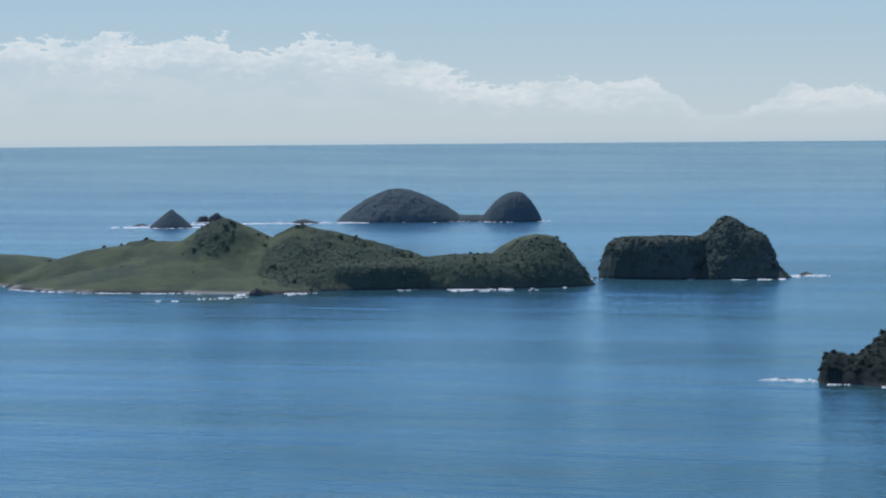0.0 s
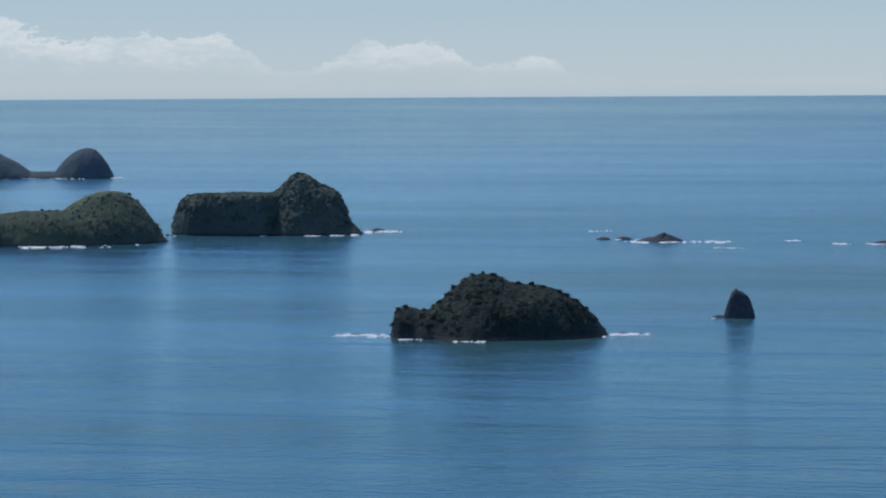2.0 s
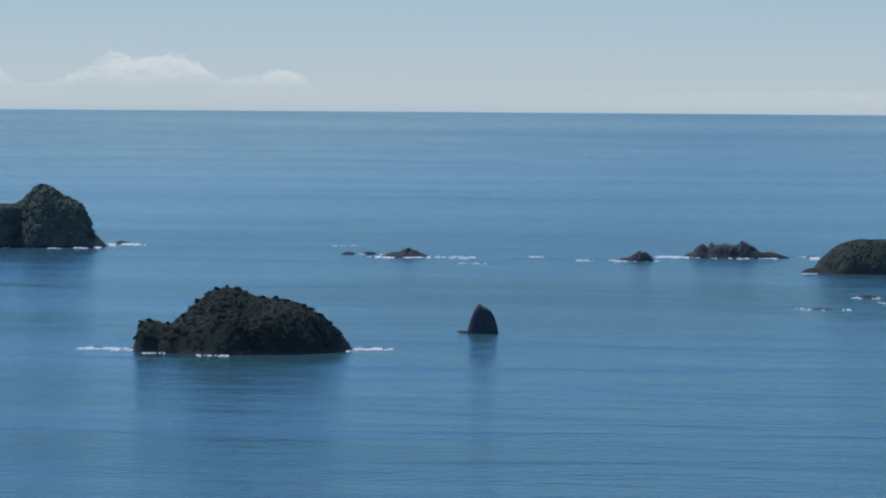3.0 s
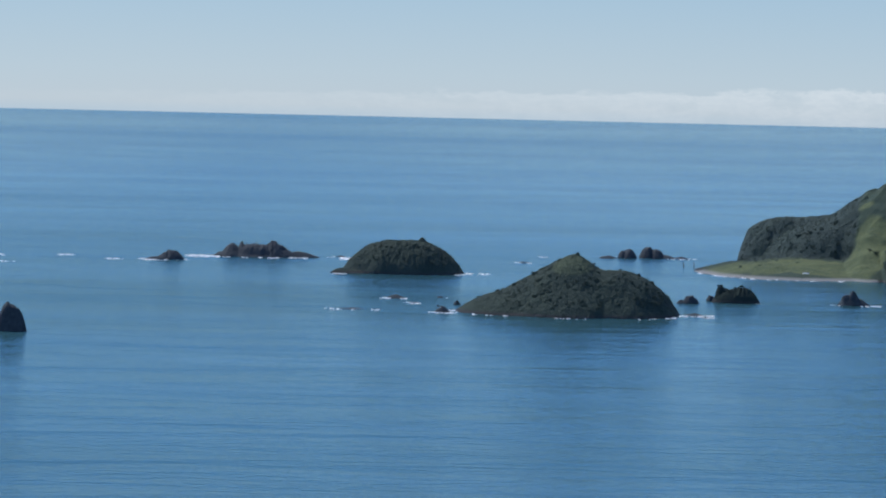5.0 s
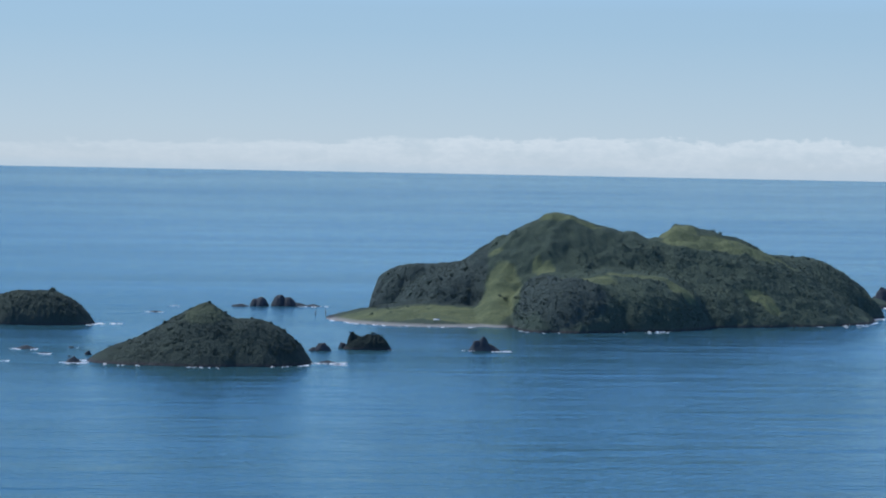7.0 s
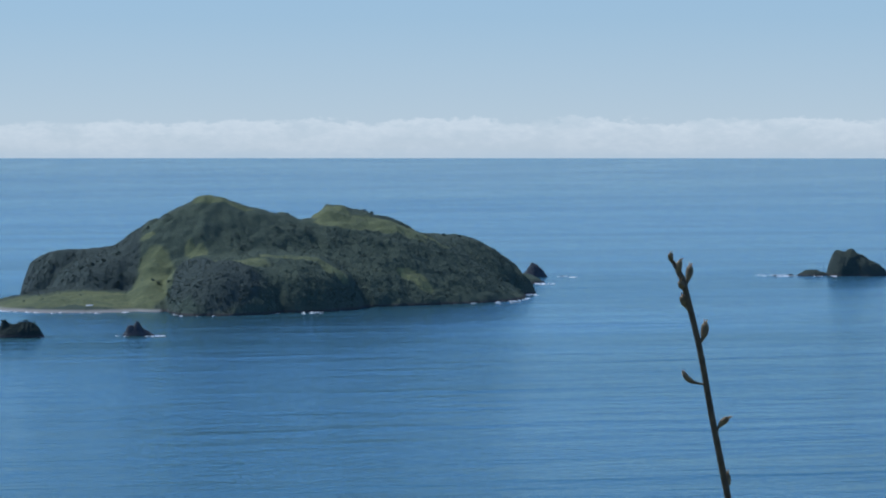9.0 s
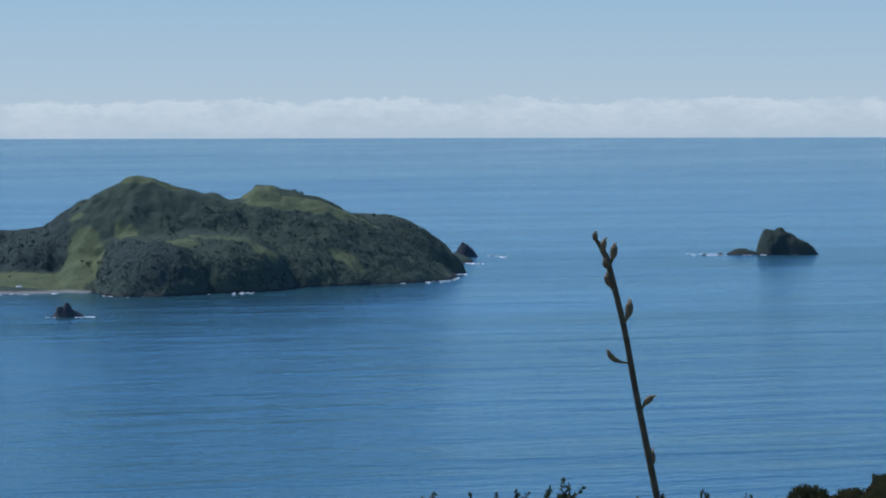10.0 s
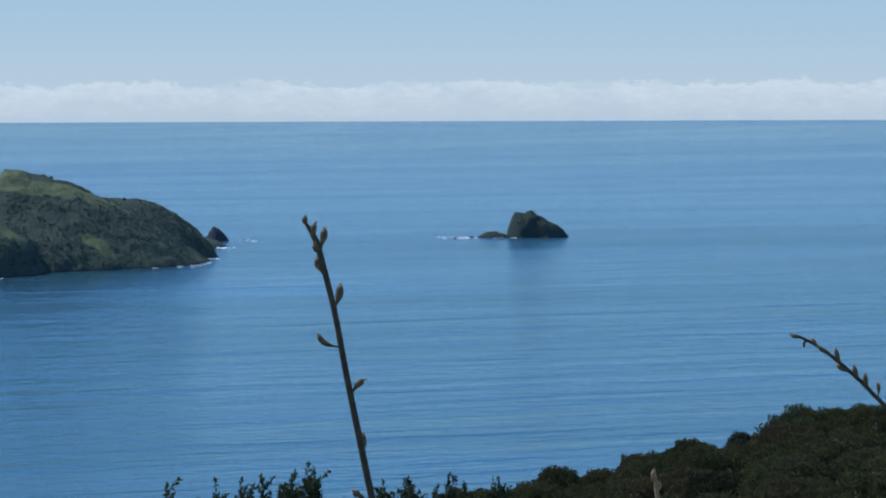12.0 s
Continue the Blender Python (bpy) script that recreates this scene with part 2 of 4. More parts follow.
def billow(u, v, seed):
    """Rounded tree tops side by side: 1 at the middle of a crown, 0 between crowns."""
    iu, iv = np.floor(u), np.floor(v)
    best = np.full(np.shape(u), 9.0)
    for a in (-1, 0, 1):
        for b in (-1, 0, 1):
            pu = iu + a + lattice(iu + a, iv + b, seed)
            pv = iv + b + lattice(iu + a, iv + b, seed + 5)
            best = np.minimum(best, (u - pu) ** 2 + (v - pv) ** 2)
    return np.clip(1 - best, 0, 1)


class Ground:
    """An island's height over its own plan: u across the view from the lookout, v away from it."""

    def __init__(self, az, d, hills, seed, rough, warp):
        self.az, self.d, self.seed, self.rough, self.warp = az, d, seed, rough, warp
        self.hills = [(*self.local(h[0], h[1]), *h[2:]) for h in hills]
        self.crag, self.gully, self.wood, self.crown, self.tall = 0.0, 0.05, None, 2.0, 1.05

    def local(self, az, d):
        b = radians(az - self.az)
        return d * math.sin(b), d * math.cos(b) - self.d

    def world(self, u, v):
        a = radians(self.az)
        return u * math.cos(a) + (self.d + v) * math.sin(a), -u * math.sin(a) + (self.d + v) * math.cos(a)

    def matrix(self):
        return pose(*spot(self.az, self.d), 0, 0, -self.az)

    def shape(self, u, v):
        total = 0.0
        for hu, hv, h, left, right, front, back, p, q in self.hills:
            du, dv = u - hu, v - hv
            r = np.hypot(du / np.where(du < 0, left, right), dv / np.where(dv < 0, front, back))
            total = total + (h * np.clip(1 - r ** p, 0, 1) ** q) ** 8
        return total ** 0.125

    def height(self, u, v):
        u, v = np.asarray(u, dtype=float), np.asarray(v, dtype=float)
        s, w = self.seed, self.warp
        wu = u + w * 2 * (fbm(u / 9, v / 9, s, 4) - 0.5)
        wv = v + w * 3 * (fbm(u / 9, v / 9, s + 50, 4) - 0.5)
        base = self.shape(wu, wv)
        gully = np.abs(fbm(u / 14, v / 30, s + 90, 3) - 0.5) * 2
        z = base * (1 + self.gully * (gully - 0.3)) + self.rough * (fbm(u / 5, v / 5, s + 20, 5, 0.6) - 0.5) * np.clip(base / 3, 0, 1)
        if self.wood:
            c = self.crown
            tops = billow(u / c, v / c, s + 61) * 0.55 + billow(u / c * 2.1, v / c * 2.1, s + 71) * 0.3 + fbm(u / 0.8, v / 0.8, s + 81, 3, 0.7) * 0.5
            z = z + self.wood(u, v) * self.tall * c * (tops - 0.45) * np.clip(base / 4, 0, 1)
        if self.crag:
            ridge = 1 - np.abs(fbm(u / 2.4, v / 3.5, s + 33, 4, 0.65) - 0.5) * 4
            z = z + self.crag * np.minimum(base, 5) * (ridge - 0.5)
        return np.where(base > 0.02, z - 0.25, -2.0)


def crown_shape(seed, level, flakes):
    """A bush crown of unit radius: a lumpy body with leaf tufts standing out of it."""
    rng = np.random.default_rng(seed)
    bm = bmesh.new()
    bmesh.ops.create_icosphere(bm, subdivisions=level, radius=1)
    verts = []
    off = Vector(rng.uniform(0, 50, 3))
    for vert in bm.verts:
        n = vert.co.normalized()
        k = 0.8 + 0.42 * noise.noise(n * 1.6 + off) + 0.28 * noise.noise(n * 4.2 + off)
        c = n * k
        verts.append((c.x, c.y, c.z * 0.78 + 0.1))
    faces = [[x.index for x in f.verts] for f in bm.faces]
    bm.free()
    for k in range(flakes):
        n = Vector(rng.normal(size=3)).normalized()
        n.z = abs(n.z) * 0.9 - 0.15
        c = n * (0.85 + 0.30 * rng.random())
        t = n.cross(Vector(rng.normal(size=3))).normalized()
        s = 0.13 + 0.14 * rng.random()
        b = len(verts)
        o = (n * 0.7 + Vector(rng.normal(size=3)) * 0.5).normalized()
        for p in (c - t * s - o * s * 0.4, c + t * s - o * s * 0.4, c + o * s * 1.3):
            verts.append((p.x, p.y, p.z * 0.8 + 0.1))
        faces.append([b, b + 1, b + 2])
    return np.array(verts), np.array(faces)


def leafy_shape(seed, flakes):
    """A bush crown of unit radius made of loose sprays of foliage over a dome, open between them."""
    rng = np.random.default_rng(seed)
    verts, faces = [], []
    off = Vector(rng.uniform(0, 50, 3))
    for k in range(flakes):
        n = Vector(rng.normal(size=3)).normalized()
        n.z = abs(n.z) * 1.1 - 0.1
        n.normalize()
        c = n * (0.78 + 0.35 * noise.noise(n * 2.2 + off) + 0.12 * rng.random())
        face = (n + Vector(rng.normal(size=3)) * 0.25).normalized()
        t = face.cross(Vector(rng.normal(size=3))).normalized()
        o, r = face.cross(t), rng.uniform(1.35, 2.5) / math.sqrt(flakes)
        b = len(verts)
        for p in (c - t * r - o * r * 0.6, c + t * r - o * r * 0.6, c + o * r):
            verts.append((p.x, p.y, p.z * 0.85 + 0.1))
        faces.append([b, b + 1, b + 2])
    return np.array(verts), np.array(faces)


CROWNS_FAR = [leafy_shape(k, 26) for k in range(6)]
CROWNS_NEAR = [leafy_shape(20 + k, 110) for k in range(6)]


def crowns_mesh(name, spots, shapes, material, seed):
    """All crowns of one cover, joined: spots are (x, y, z, radius)."""
    rng = np.random.default_rng(seed)
    vs, fs, base = [], [], 0
    for x, y, z, r in spots:
        v, f = shapes[rng.integers(len(shapes))]
        a = rng.uniform(0, 6.283)
        c, s = math.cos(a), math.sin(a)
        sc = r * rng.uniform(0.85, 1.15, 3)
        rot = np.column_stack((v[:, 0] * c - v[:, 1] * s, v[:, 0] * s + v[:, 1] * c, v[:, 2])) * sc
        vs.append(rot + (x, y, z))
        fs.append(np.asarray(f) + base)
        base += len(v)
    return mesh_of(name, np.concatenate(vs), np.concatenate(fs), [material])


def bush_cover(ground, box, cover, root, seed, sink=0.72):
    count, size, shapes, leaves, keep, *grown = cover
    rng = np.random.default_rng(seed)
    uu, vv = rng.uniform(box[0], box[1], count), rng.uniform(box[2], box[3], count)
    zz = ground.height(uu, vv)
    tilt = np.hypot(ground.height(uu + 1, vv) - zz, ground.height(uu, vv + 1) - zz)
    lush = np.clip(np.sqrt(1 + tilt ** 2) / 2.2, 0.45, 1.0)
    ok = (zz > 0.9) & keep(uu, vv, zz, rng.random(count) / lush)
    rr = (size[0] + (size[1] - size[0]) * rng.random(count) ** 2) * np.clip(0.5 + zz / 12, 0.5, 1.0) * (grown[0](uu, vv) if grown else 1.0)
    sp = np.column_stack((uu, vv, zz - rr * sink, rr))[ok]
    child(tagged(new("bush_cover", crowns_mesh("bush_cover", sp, shapes, leaves, seed)), "", "", "", "stuff"), root)


def island(name, ground, box, step, label, land, covers=(), turf=None, group="", beach=None, wood=None):
    """box: u0, u1, v0, v1. cover: count, radius range, crowns, leaves, keep(u, v, z). turf(u, v, z): 0 to 1."""
    u0, u1, v0, v1 = box
    us, vs = np.arange(u0, u1 + step, step), np.arange(v0, v1 + step, step)
    U, V = np.meshgrid(us, vs)
    Z = ground.height(U, V)
    dry = Z > -1.9
    idx = np.full(Z.shape, -1)
    near = dry.copy()
    near[1:] |= dry[:-1]
    near[:-1] |= dry[1:]
    near[:, 1:] |= near[:, :-1]
    near[:, :-1] |= near[:, 1:]
    idx[near] = np.arange(near.sum())
    verts = np.column_stack((U[near], V[near], Z[near]))
    a, b, c, d = idx[:-1, :-1], idx[:-1, 1:], idx[1:, 1:], idx[1:, :-1]
    quad = np.stack((a, b, c, d), -1).reshape(-1, 4)
    quad = quad[(quad >= 0).all(1)]
    t = turf(verts[:, 0], verts[:, 1], verts[:, 2]) if turf else np.zeros(len(verts))
    root = new(name)
    root.matrix_world = ground.matrix()
    tagged(root, label, "island", group)
    sand = beach(verts[:, 0], verts[:, 1]) if beach else np.zeros(len(verts))
    me = mesh_of("landform", verts, quad, [land], True, {"turf": t, "beach": sand, "forest": wood(verts[:, 0], verts[:, 1]) if wood else np.zeros(len(verts))})
    child(new("landform", me), root)
    for k, one in enumerate(covers):
        bush_cover(ground, box, one, root, ground.seed + 500 * k)
    return root


def surf(ground, ranges, seed, label="white surf breaking along the rocky shore"):
    """Foam along the shore that faces the lookout: ranges of u0, u1, count, length, height, seaward reach."""
    rng = np.random.default_rng(seed)
    vs, fs = [], []
    bm = bmesh.new()
    bmesh.ops.create_icosphere(bm, subdivisions=1, radius=1)
    unit = np.array([v.co[:] for v in bm.verts])
    # a clot is a low open dome of froth
    tri = np.array([[x.index for x in f.verts] for f in bm.faces if f.calc_center_median().z > -0.1])
    bm.free()
    base = 0
    for u0, u1, count, length, tall, reach in ranges:
        us, line = np.linspace(u0, u1, max(6, int((u1 - u0) / 0.8))), np.arange(-160, 160, 0.8)
        U, V = np.meshgrid(us, line)
        land = ground.height(U, V) > 0
        shore = np.where(land.any(0), line[land.argmax(0)], 0.0)
        for k in range(int(count * 2.2)):
            u = rng.uniform(u0, u1)
            gap = float(vnoise(u / 4.0, seed * 3.7, 9)) * 0.6 + float(vnoise(u / 1.1, seed * 1.9, 12)) * 0.4
            if gap + 0.2 * rng.random() < 0.60:
                continue
            v = float(np.interp(u, us, shore)) - 1.8 * reach * rng.random() ** 2.2
            # one ragged patch of froth: many small clots thinning out from its middle, here and there a leaping crest
            n = int(rng.integers(3, 11))
            leap = 0.55 + 0.8 * rng.random() ** 4
            pu, pv = rng.normal(0, length * 0.32, n), rng.normal(-length * 0.8, length * 1.3, n)
            fade = np.exp(-0.5 * ((pu / length / 0.45) ** 2 + (pv / length / 1.6) ** 2))
            for a, b, f in zip(pu, pv, fade):
                s = np.array((length * rng.uniform(0.05, 0.22), length * rng.uniform(0.3, 1.6), tall * leap * rng.uniform(0.2, 0.8))) * (0.35 + 0.75 * f)
                lump = 1 + 0.7 * (vnoise(unit[:, 0] * 3 + k + a, unit[:, 1] * 3 + u, seed)[:, None] - 0.4)
                vs.append(unit * lump * s + (u + a, v + b, 0.0))
                fs.append(tri + base)
                base += len(unit)
    if not vs:
        return None
    ob = new("surf", mesh_of("surf", np.concatenate(vs), np.concatenate(fs), [FOAM], True))
    ob.matrix_world = ground.matrix()
    return tagged(ob, label, "surf", "", "stuff")


# ---------------------------------------------------------------- sea, one sheet to the horizon
def build_sea():
    radii = np.concatenate((np.linspace(0, 600, 8), np.linspace(650, 2700, 70), np.linspace(2750, 4930, 60)))
    n = 300
    verts = [(0, 0, 0)]
    for r in radii[1:]:
        k = max(0.0, (r - 2750) / 2180)
        for i in range(n):
            a = 2 * math.pi * i / n
            verts.append((r * math.sin(a), r * math.cos(a), 55.3 * k * k))
    faces = [(0, 1 + (i + 1) % n, 1 + i) for i in range(n)]
    for k in range(len(radii) - 2):
        o, p = 1 + k * n, 1 + (k + 1) * n
        faces += [(o + i, o + (i + 1) % n, p + (i + 1) % n, p + i) for i in range(n)]
    ob = new("water", mesh_of("water", verts, faces, [SEA], True))
    tagged(ob, "calm blue sea with long low swell", "sea", "", "structure")


build_sea()


def cloud_material():
    m = Mat("cloud_bank")
    p = m.split(m.pos.outputs["Position"])
    az = m.math("MULTIPLY", m.math("ARCTAN2", p[0], p[1]), 57.29578)
    el = m.math("MULTIPLY", m.math("SUBTRACT", p[2], 55.0), 1 / 86.2)
    comb = m.n.new("ShaderNodeCombineXYZ")
    m.l.new(az, comb.inputs[0])
    m.l.new(m.math("MULTIPLY", el, 2.2), comb.inputs[1])

    def tex(scale, detail, rough):
        t = m.n.new("ShaderNodeTexNoise")
        t.inputs["Scale"].default_value, t.inputs["Detail"].default_value, t.inputs["Roughness"].default_value = scale, detail, rough
        m.l.new(comb.outputs[0], t.inputs["Vector"])
        return t.outputs["Fac"]
    # how high the bank stands, from the sunward end to the far end
    k = m.math("MULTIPLY_ADD", az, 1 / 70.0)
    m.n[-1].inputs[2].default_value = 0.5
    top = m.ramp(k, (0.0, 0.52), (0.20, 0.47), (0.224, 0.40), (0.232, 0.30), (0.285, 0.28), (0.297, 0.13), (0.308, 0.13), (0.318, 0.24), (0.342, 0.24), (0.35, 0.15), (0.368, 0.18), (0.378, 0.10),
                 (0.42, 0.09), (0.52, 0.12), (0.60, 0.15), (0.72, 0.185), (1.0, 0.18))
    top = m.math("MULTIPLY", top, 4.0)
    billow = m.math("SUBTRACT", tex(1.1, 6, 0.52), 0.5)
    puff = m.math("SUBTRACT", tex(4.5, 4, 0.6), 0.5)
    lift = m.math("ADD", m.math("MULTIPLY", billow, 0.95), m.math("MULTIPLY", puff, 0.5))
    edge = m.math("SUBTRACT", m.math("ADD", top, m.math("MULTIPLY", lift, m.math("MULTIPLY", top, 0.8))), el)
    body = m.ramp(m.math("MULTIPLY", edge, 0.5), (0.0, 0.0), (0.035, 0.95), (0.30, 0.85), (0.60, 0.40), (0.8, 0.2))
    wisps = m.ramp(tex(0.9, 6, 0.6), (0.38, 0.35), (0.52, 1.0))
    thick = m.ramp(k, (0.0, 1.0), (0.25, 1.0), (0.27, 0.9), (0.37, 0.8), (0.39, 0.3), (0.55, 0.4), (0.63, 0.7), (1.0, 0.75))
    # flat bases clear of the horizon towards the sun, a grounded bank elsewhere
    base = m.math("MAXIMUM", m.ramp(el, (0.42, 0.15), (0.66, 1.0)), m.ramp(k, (0.40, 0.0), (0.55, 1.0)))
    cloud = m.math("MULTIPLY", m.math("MULTIPLY", body, wisps), m.math("MULTIPLY", thick, base))
    # pale sea haze that thins out upwards
    haze = m.ramp(m.math("MULTIPLY", el, 0.125), (0.0, 0.95), (0.12, 0.93), (0.38, 0.88), (0.52, 0.66), (0.80, 0.0))
    tone = m.ramp(m.math("MULTIPLY", el, 0.25), (0.0, (0.46, 0.525, 0.55)), (0.05, (0.52, 0.55, 0.54)), (0.2, (0.49, 0.545, 0.545)), (0.65, (0.37, 0.475, 0.515)), (1.0, (0.33, 0.45, 0.51)))
    shade = m.mix(m.ramp(m.math("ADD", edge, m.math("MULTIPLY", puff, 0.5)), (0.0, 1.0), (0.25, 0.55), (0.6, 0.0)), (0.555, 0.58, 0.575), (0.74, 0.73, 0.68))
    col = m.mix(cloud, tone, shade)
    alpha = m.math("MAXIMUM", cloud, haze)
    m.n.remove(m.bsdf)
    em, tr, mx = m.n.new("ShaderNodeEmission"), m.n.new("ShaderNodeBsdfTransparent"), m.n.new("ShaderNodeMixShader")
    m.l.new(col, em.inputs[0])
    m.l.new(alpha, mx.inputs[0])
    m.l.new(tr.outputs[0], mx.inputs[1])
    m.l.new(em.outputs[0], mx.inputs[2])
    m.l.new(mx.outputs[0], m.n["Material Output"].inputs[0])
    return m.m


def build_clouds():
    n, r = 240, 4940
    verts = [(r * math.sin(2 * math.pi * i / n), r * math.cos(2 * math.pi * i / n), z) for z in (45, 750) for i in range(n)]
    faces = [(i, (i + 1) % n, n + (i + 1) % n, n + i) for i in range(n)]
    ob = new("backdrop", mesh_of("backdrop", verts, faces, [cloud_material()], True))
    ob.visible_shadow = False
    tagged(ob, "low bank of pale cumulus cloud over the horizon", "clouds", "", "structure")


build_clouds()

# ---------------------------------------------------------------- islands
ISLANDS = {}


def everywhere(share):
    return lambda u, v, z, rnd: rnd < share


def ellipses(ground, patches, rag=0.7):
    """1 inside any of the patches (az, d, half width, half depth), with ragged rims."""
    loc = [(*ground.local(az, d), ru, rv) for az, d, ru, rv in patches]

    def inside(u, v):
        n = rag * (fbm(u / 11, v / 16, ground.seed + 7, 4) - 0.5) * 2
        out = np.zeros(np.shape(u))
        for pu, pv, ru, rv in loc:
            r = np.hypot((u - pu) / ru, (v - pv) / rv) + n
            out = np.maximum(out, np.clip((1.15 - r) / 0.18, 0, 1))
        return out
    return inside


# the long grassy island with the beach
g = Ground(-22.3, 1600, [
    (-27.35, 1690, 14, 120, 71, 60, 60, 2.5, 1), (-23.9, 1640, 21.9, 94, 40, 55, 60, 2.2, 1), (-22.98, 1612, 34.2, 48, 50, 46, 60, 1.5, 1),
    (-21.58, 1600, 31.2, 56, 104, 60, 60, 1.15, 1), (-18.45, 1578, 15, 43, 63, 36, 36, 3.7, 1), (-17.24, 1595, 25.6, 35.5, 28, 45, 40, 2.2, 1),
    (-20.2, 1560, 12, 32, 41, 16, 60, 5, 1), (-24.7, 1660, 7, 118, 70, 46, 60, 3, 1), (-22.5, 1565, 7, 42, 38, 50, 60, 2.4, 1),
    (-22.35, 1513, 3.2, 6, 6, 6, 8, 2, 1), (-23.1, 1610, 20, 110, 62, 78, 60, 1.15, 1)], 11, 0.8, 1.2)
ISLANDS["grass"] = g
bushy = ellipses(g, [(-20.2, 1560, 48, 34), (-19.0, 1565, 45, 30), (-17.3, 1575, 30, 42), (-23.2, 1600, 9, 15), (-24.5, 1640, 8, 14), (-21.7, 1620, 9, 20), (-25.6, 1670, 12, 14), (-22.0, 1570, 8, 12), (-25.3, 1690, 7, 20)])
bare = ellipses(g, [(-17.2, 1605, 26, 26), (-18.5, 1600, 20, 10)])
g.wood = lambda u, v: np.maximum(bushy(u, v) * (1 - bare(u, v)), 0.06)
island("island", g, (-260, 175, -105, 130), 0.95, "long green island of turf, bush and cliffs with narrow beach", LAND_GRASS,
       [(60000, (0.4, 1.4), CROWNS_FAR, BUSH, lambda u, v, z, rnd: (v < 30) & (rnd < 0.8 * np.maximum(bushy(u, v) * (1 - bare(u, v)), 0.03)))],
       lambda u, v, z: (1 - 0.9 * bushy(u, v) * (1 - bare(u, v))) * np.clip(2.4 * fbm(u / 14, v / 14, 515, 4) - 0.78, 0.08, 0.48), beach=ellipses(g, [(-24.6, 1630, 75, 60), (-26.6, 1660, 60, 40), (-23.0, 1535, 14, 30)]))
surf(g, [(60, 78, 8, 2.2, 0.4, 8), (92, 122, 50, 2.5, 0.6, 12), (122, 150, 14, 2, 0.4, 10), (-14, 20, 22, 2.4, 0.5, 10), (-250, -20, 160, 2.5, 0.25, 3)], 3)

# the block-shaped island beside it
g = Ground(-14.45, 1658, [(-14.73, 1660, 20.4, 40.5, 24, 30, 32, 12, 1), (-13.3, 1658, 23.0, 20, 13.8, 30, 30, 3.0, 1), (-13.2, 1648, 9, 24, 17.5, 22, 30, 1.5, 1), (-13.79, 1658, 31.3, 22, 30.5, 34, 34, 1.6, 1)], 23, 1.3, 1.2)
ISLANDS["block"] = g
g.wood, g.crown = (lambda u, v: 1.0), 1.9
island("island", g, (-60, 60, -45, 45), 0.55, "steep block-shaped island of dark rock capped with bush", LAND_BUSH,
       [(14000, (0.4, 1.6), CROWNS_FAR, BUSH, lambda u, v, z, rnd: (v < 12) & (rnd < np.where(z > 12, 0.95, 0.6)))])
surf(g, [(-20, 2, 14, 2, 0.3, 3), (20, 47, 40, 2.2, 0.6, 4), (44, 62, 30, 2.5, 0.6, 6)], 4)

# far domes
g = Ground(-19.3, 2690, [(-19.81, 2690, 28.0, 54, 58, 45, 45, 1.63, 1), (-18.45, 2690, 4.3, 60, 30, 20, 20, 2.2, 1)], 31, 0.8, 1.5)
g.wood, g.crown = (lambda u, v: 0.6), 3.0
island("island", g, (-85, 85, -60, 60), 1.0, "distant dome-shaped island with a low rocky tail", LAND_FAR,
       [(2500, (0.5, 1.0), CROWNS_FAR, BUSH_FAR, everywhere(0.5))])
surf(g, [(-78, -52, 40, 5, 0.7, 4), (-20, 10, 10, 3, 0.5, 4), (20, 70, 22, 3, 0.4, 4)], 5)
g = Ground(-17.68, 2670, [(-17.65, 2670, 24.9, 30, 22.8, 30, 30, 2.1, 1)], 37, 0.8, 1.0)
g.wood, g.crown = (lambda u, v: 0.6), 2.6
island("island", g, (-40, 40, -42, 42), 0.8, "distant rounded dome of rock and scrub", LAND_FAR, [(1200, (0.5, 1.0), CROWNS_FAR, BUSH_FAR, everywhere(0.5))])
surf(g, [(-26, 0, 16, 3, 0.5, 4), (20, 30, 14, 3, 0.6, 4)], 6)
g = Ground(-24.0, 2575, [(-23.99, 2575, 15.4, 19.2, 18.2, 18, 18, 1.1, 1)], 41, 0.8, 0.8)
g.crag = 0.12
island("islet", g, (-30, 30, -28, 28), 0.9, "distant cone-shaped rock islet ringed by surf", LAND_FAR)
surf(g, [(-42, 20, 60, 3.2, 0.5, 6), (18, 60, 60, 5, 0.8, 0)], 7)

# the nearest dark island
g = Ground(-10.0, 982, [(-10.42, 982, 19.4, 23, 24, 27, 26, 1.45, 1), (-9.58, 982, 15.3, 40, 25.5, 25, 24, 2.26, 1), (-11.13, 980, 7.9, 17.2, 45, 18, 18, 3.2, 1), (-11.9, 979, 8.5, 3.2, 11, 14, 12, 3, 1)], 53, 1.2, 0.9)
ISLANDS["near"] = g
g.tall = 0.5
g.wood, g.crown = (lambda u, v: 1.0), 1.8
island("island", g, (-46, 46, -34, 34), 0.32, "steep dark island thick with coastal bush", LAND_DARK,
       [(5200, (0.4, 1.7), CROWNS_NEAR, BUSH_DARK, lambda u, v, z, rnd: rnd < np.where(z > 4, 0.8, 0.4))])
surf(g, [(-50, -34, 34, 1.3, 0.3, 2), (-36, -24, 26, 1.1, 0.35, 2), (-16, -4, 26, 1.1, 0.4, 2), (24, 42, 36, 1.1, 0.35, 2)], 8)

# the mound
g = Ground(4.6, 1197, [(4.72, 1197, 22.9, 38.5, 19.5, 32, 30, 1.29, 1), (5.45, 1197, 16.5, 45, 24.8, 27, 26, 2.24, 1), (3.62, 1195, 9.5, 24.3, 60, 24, 24, 1.6, 1)], 61, 1.1, 0.9)
ISLANDS["mound"] = g
g.wood, g.crown = (lambda u, v: 1.0), 1.7
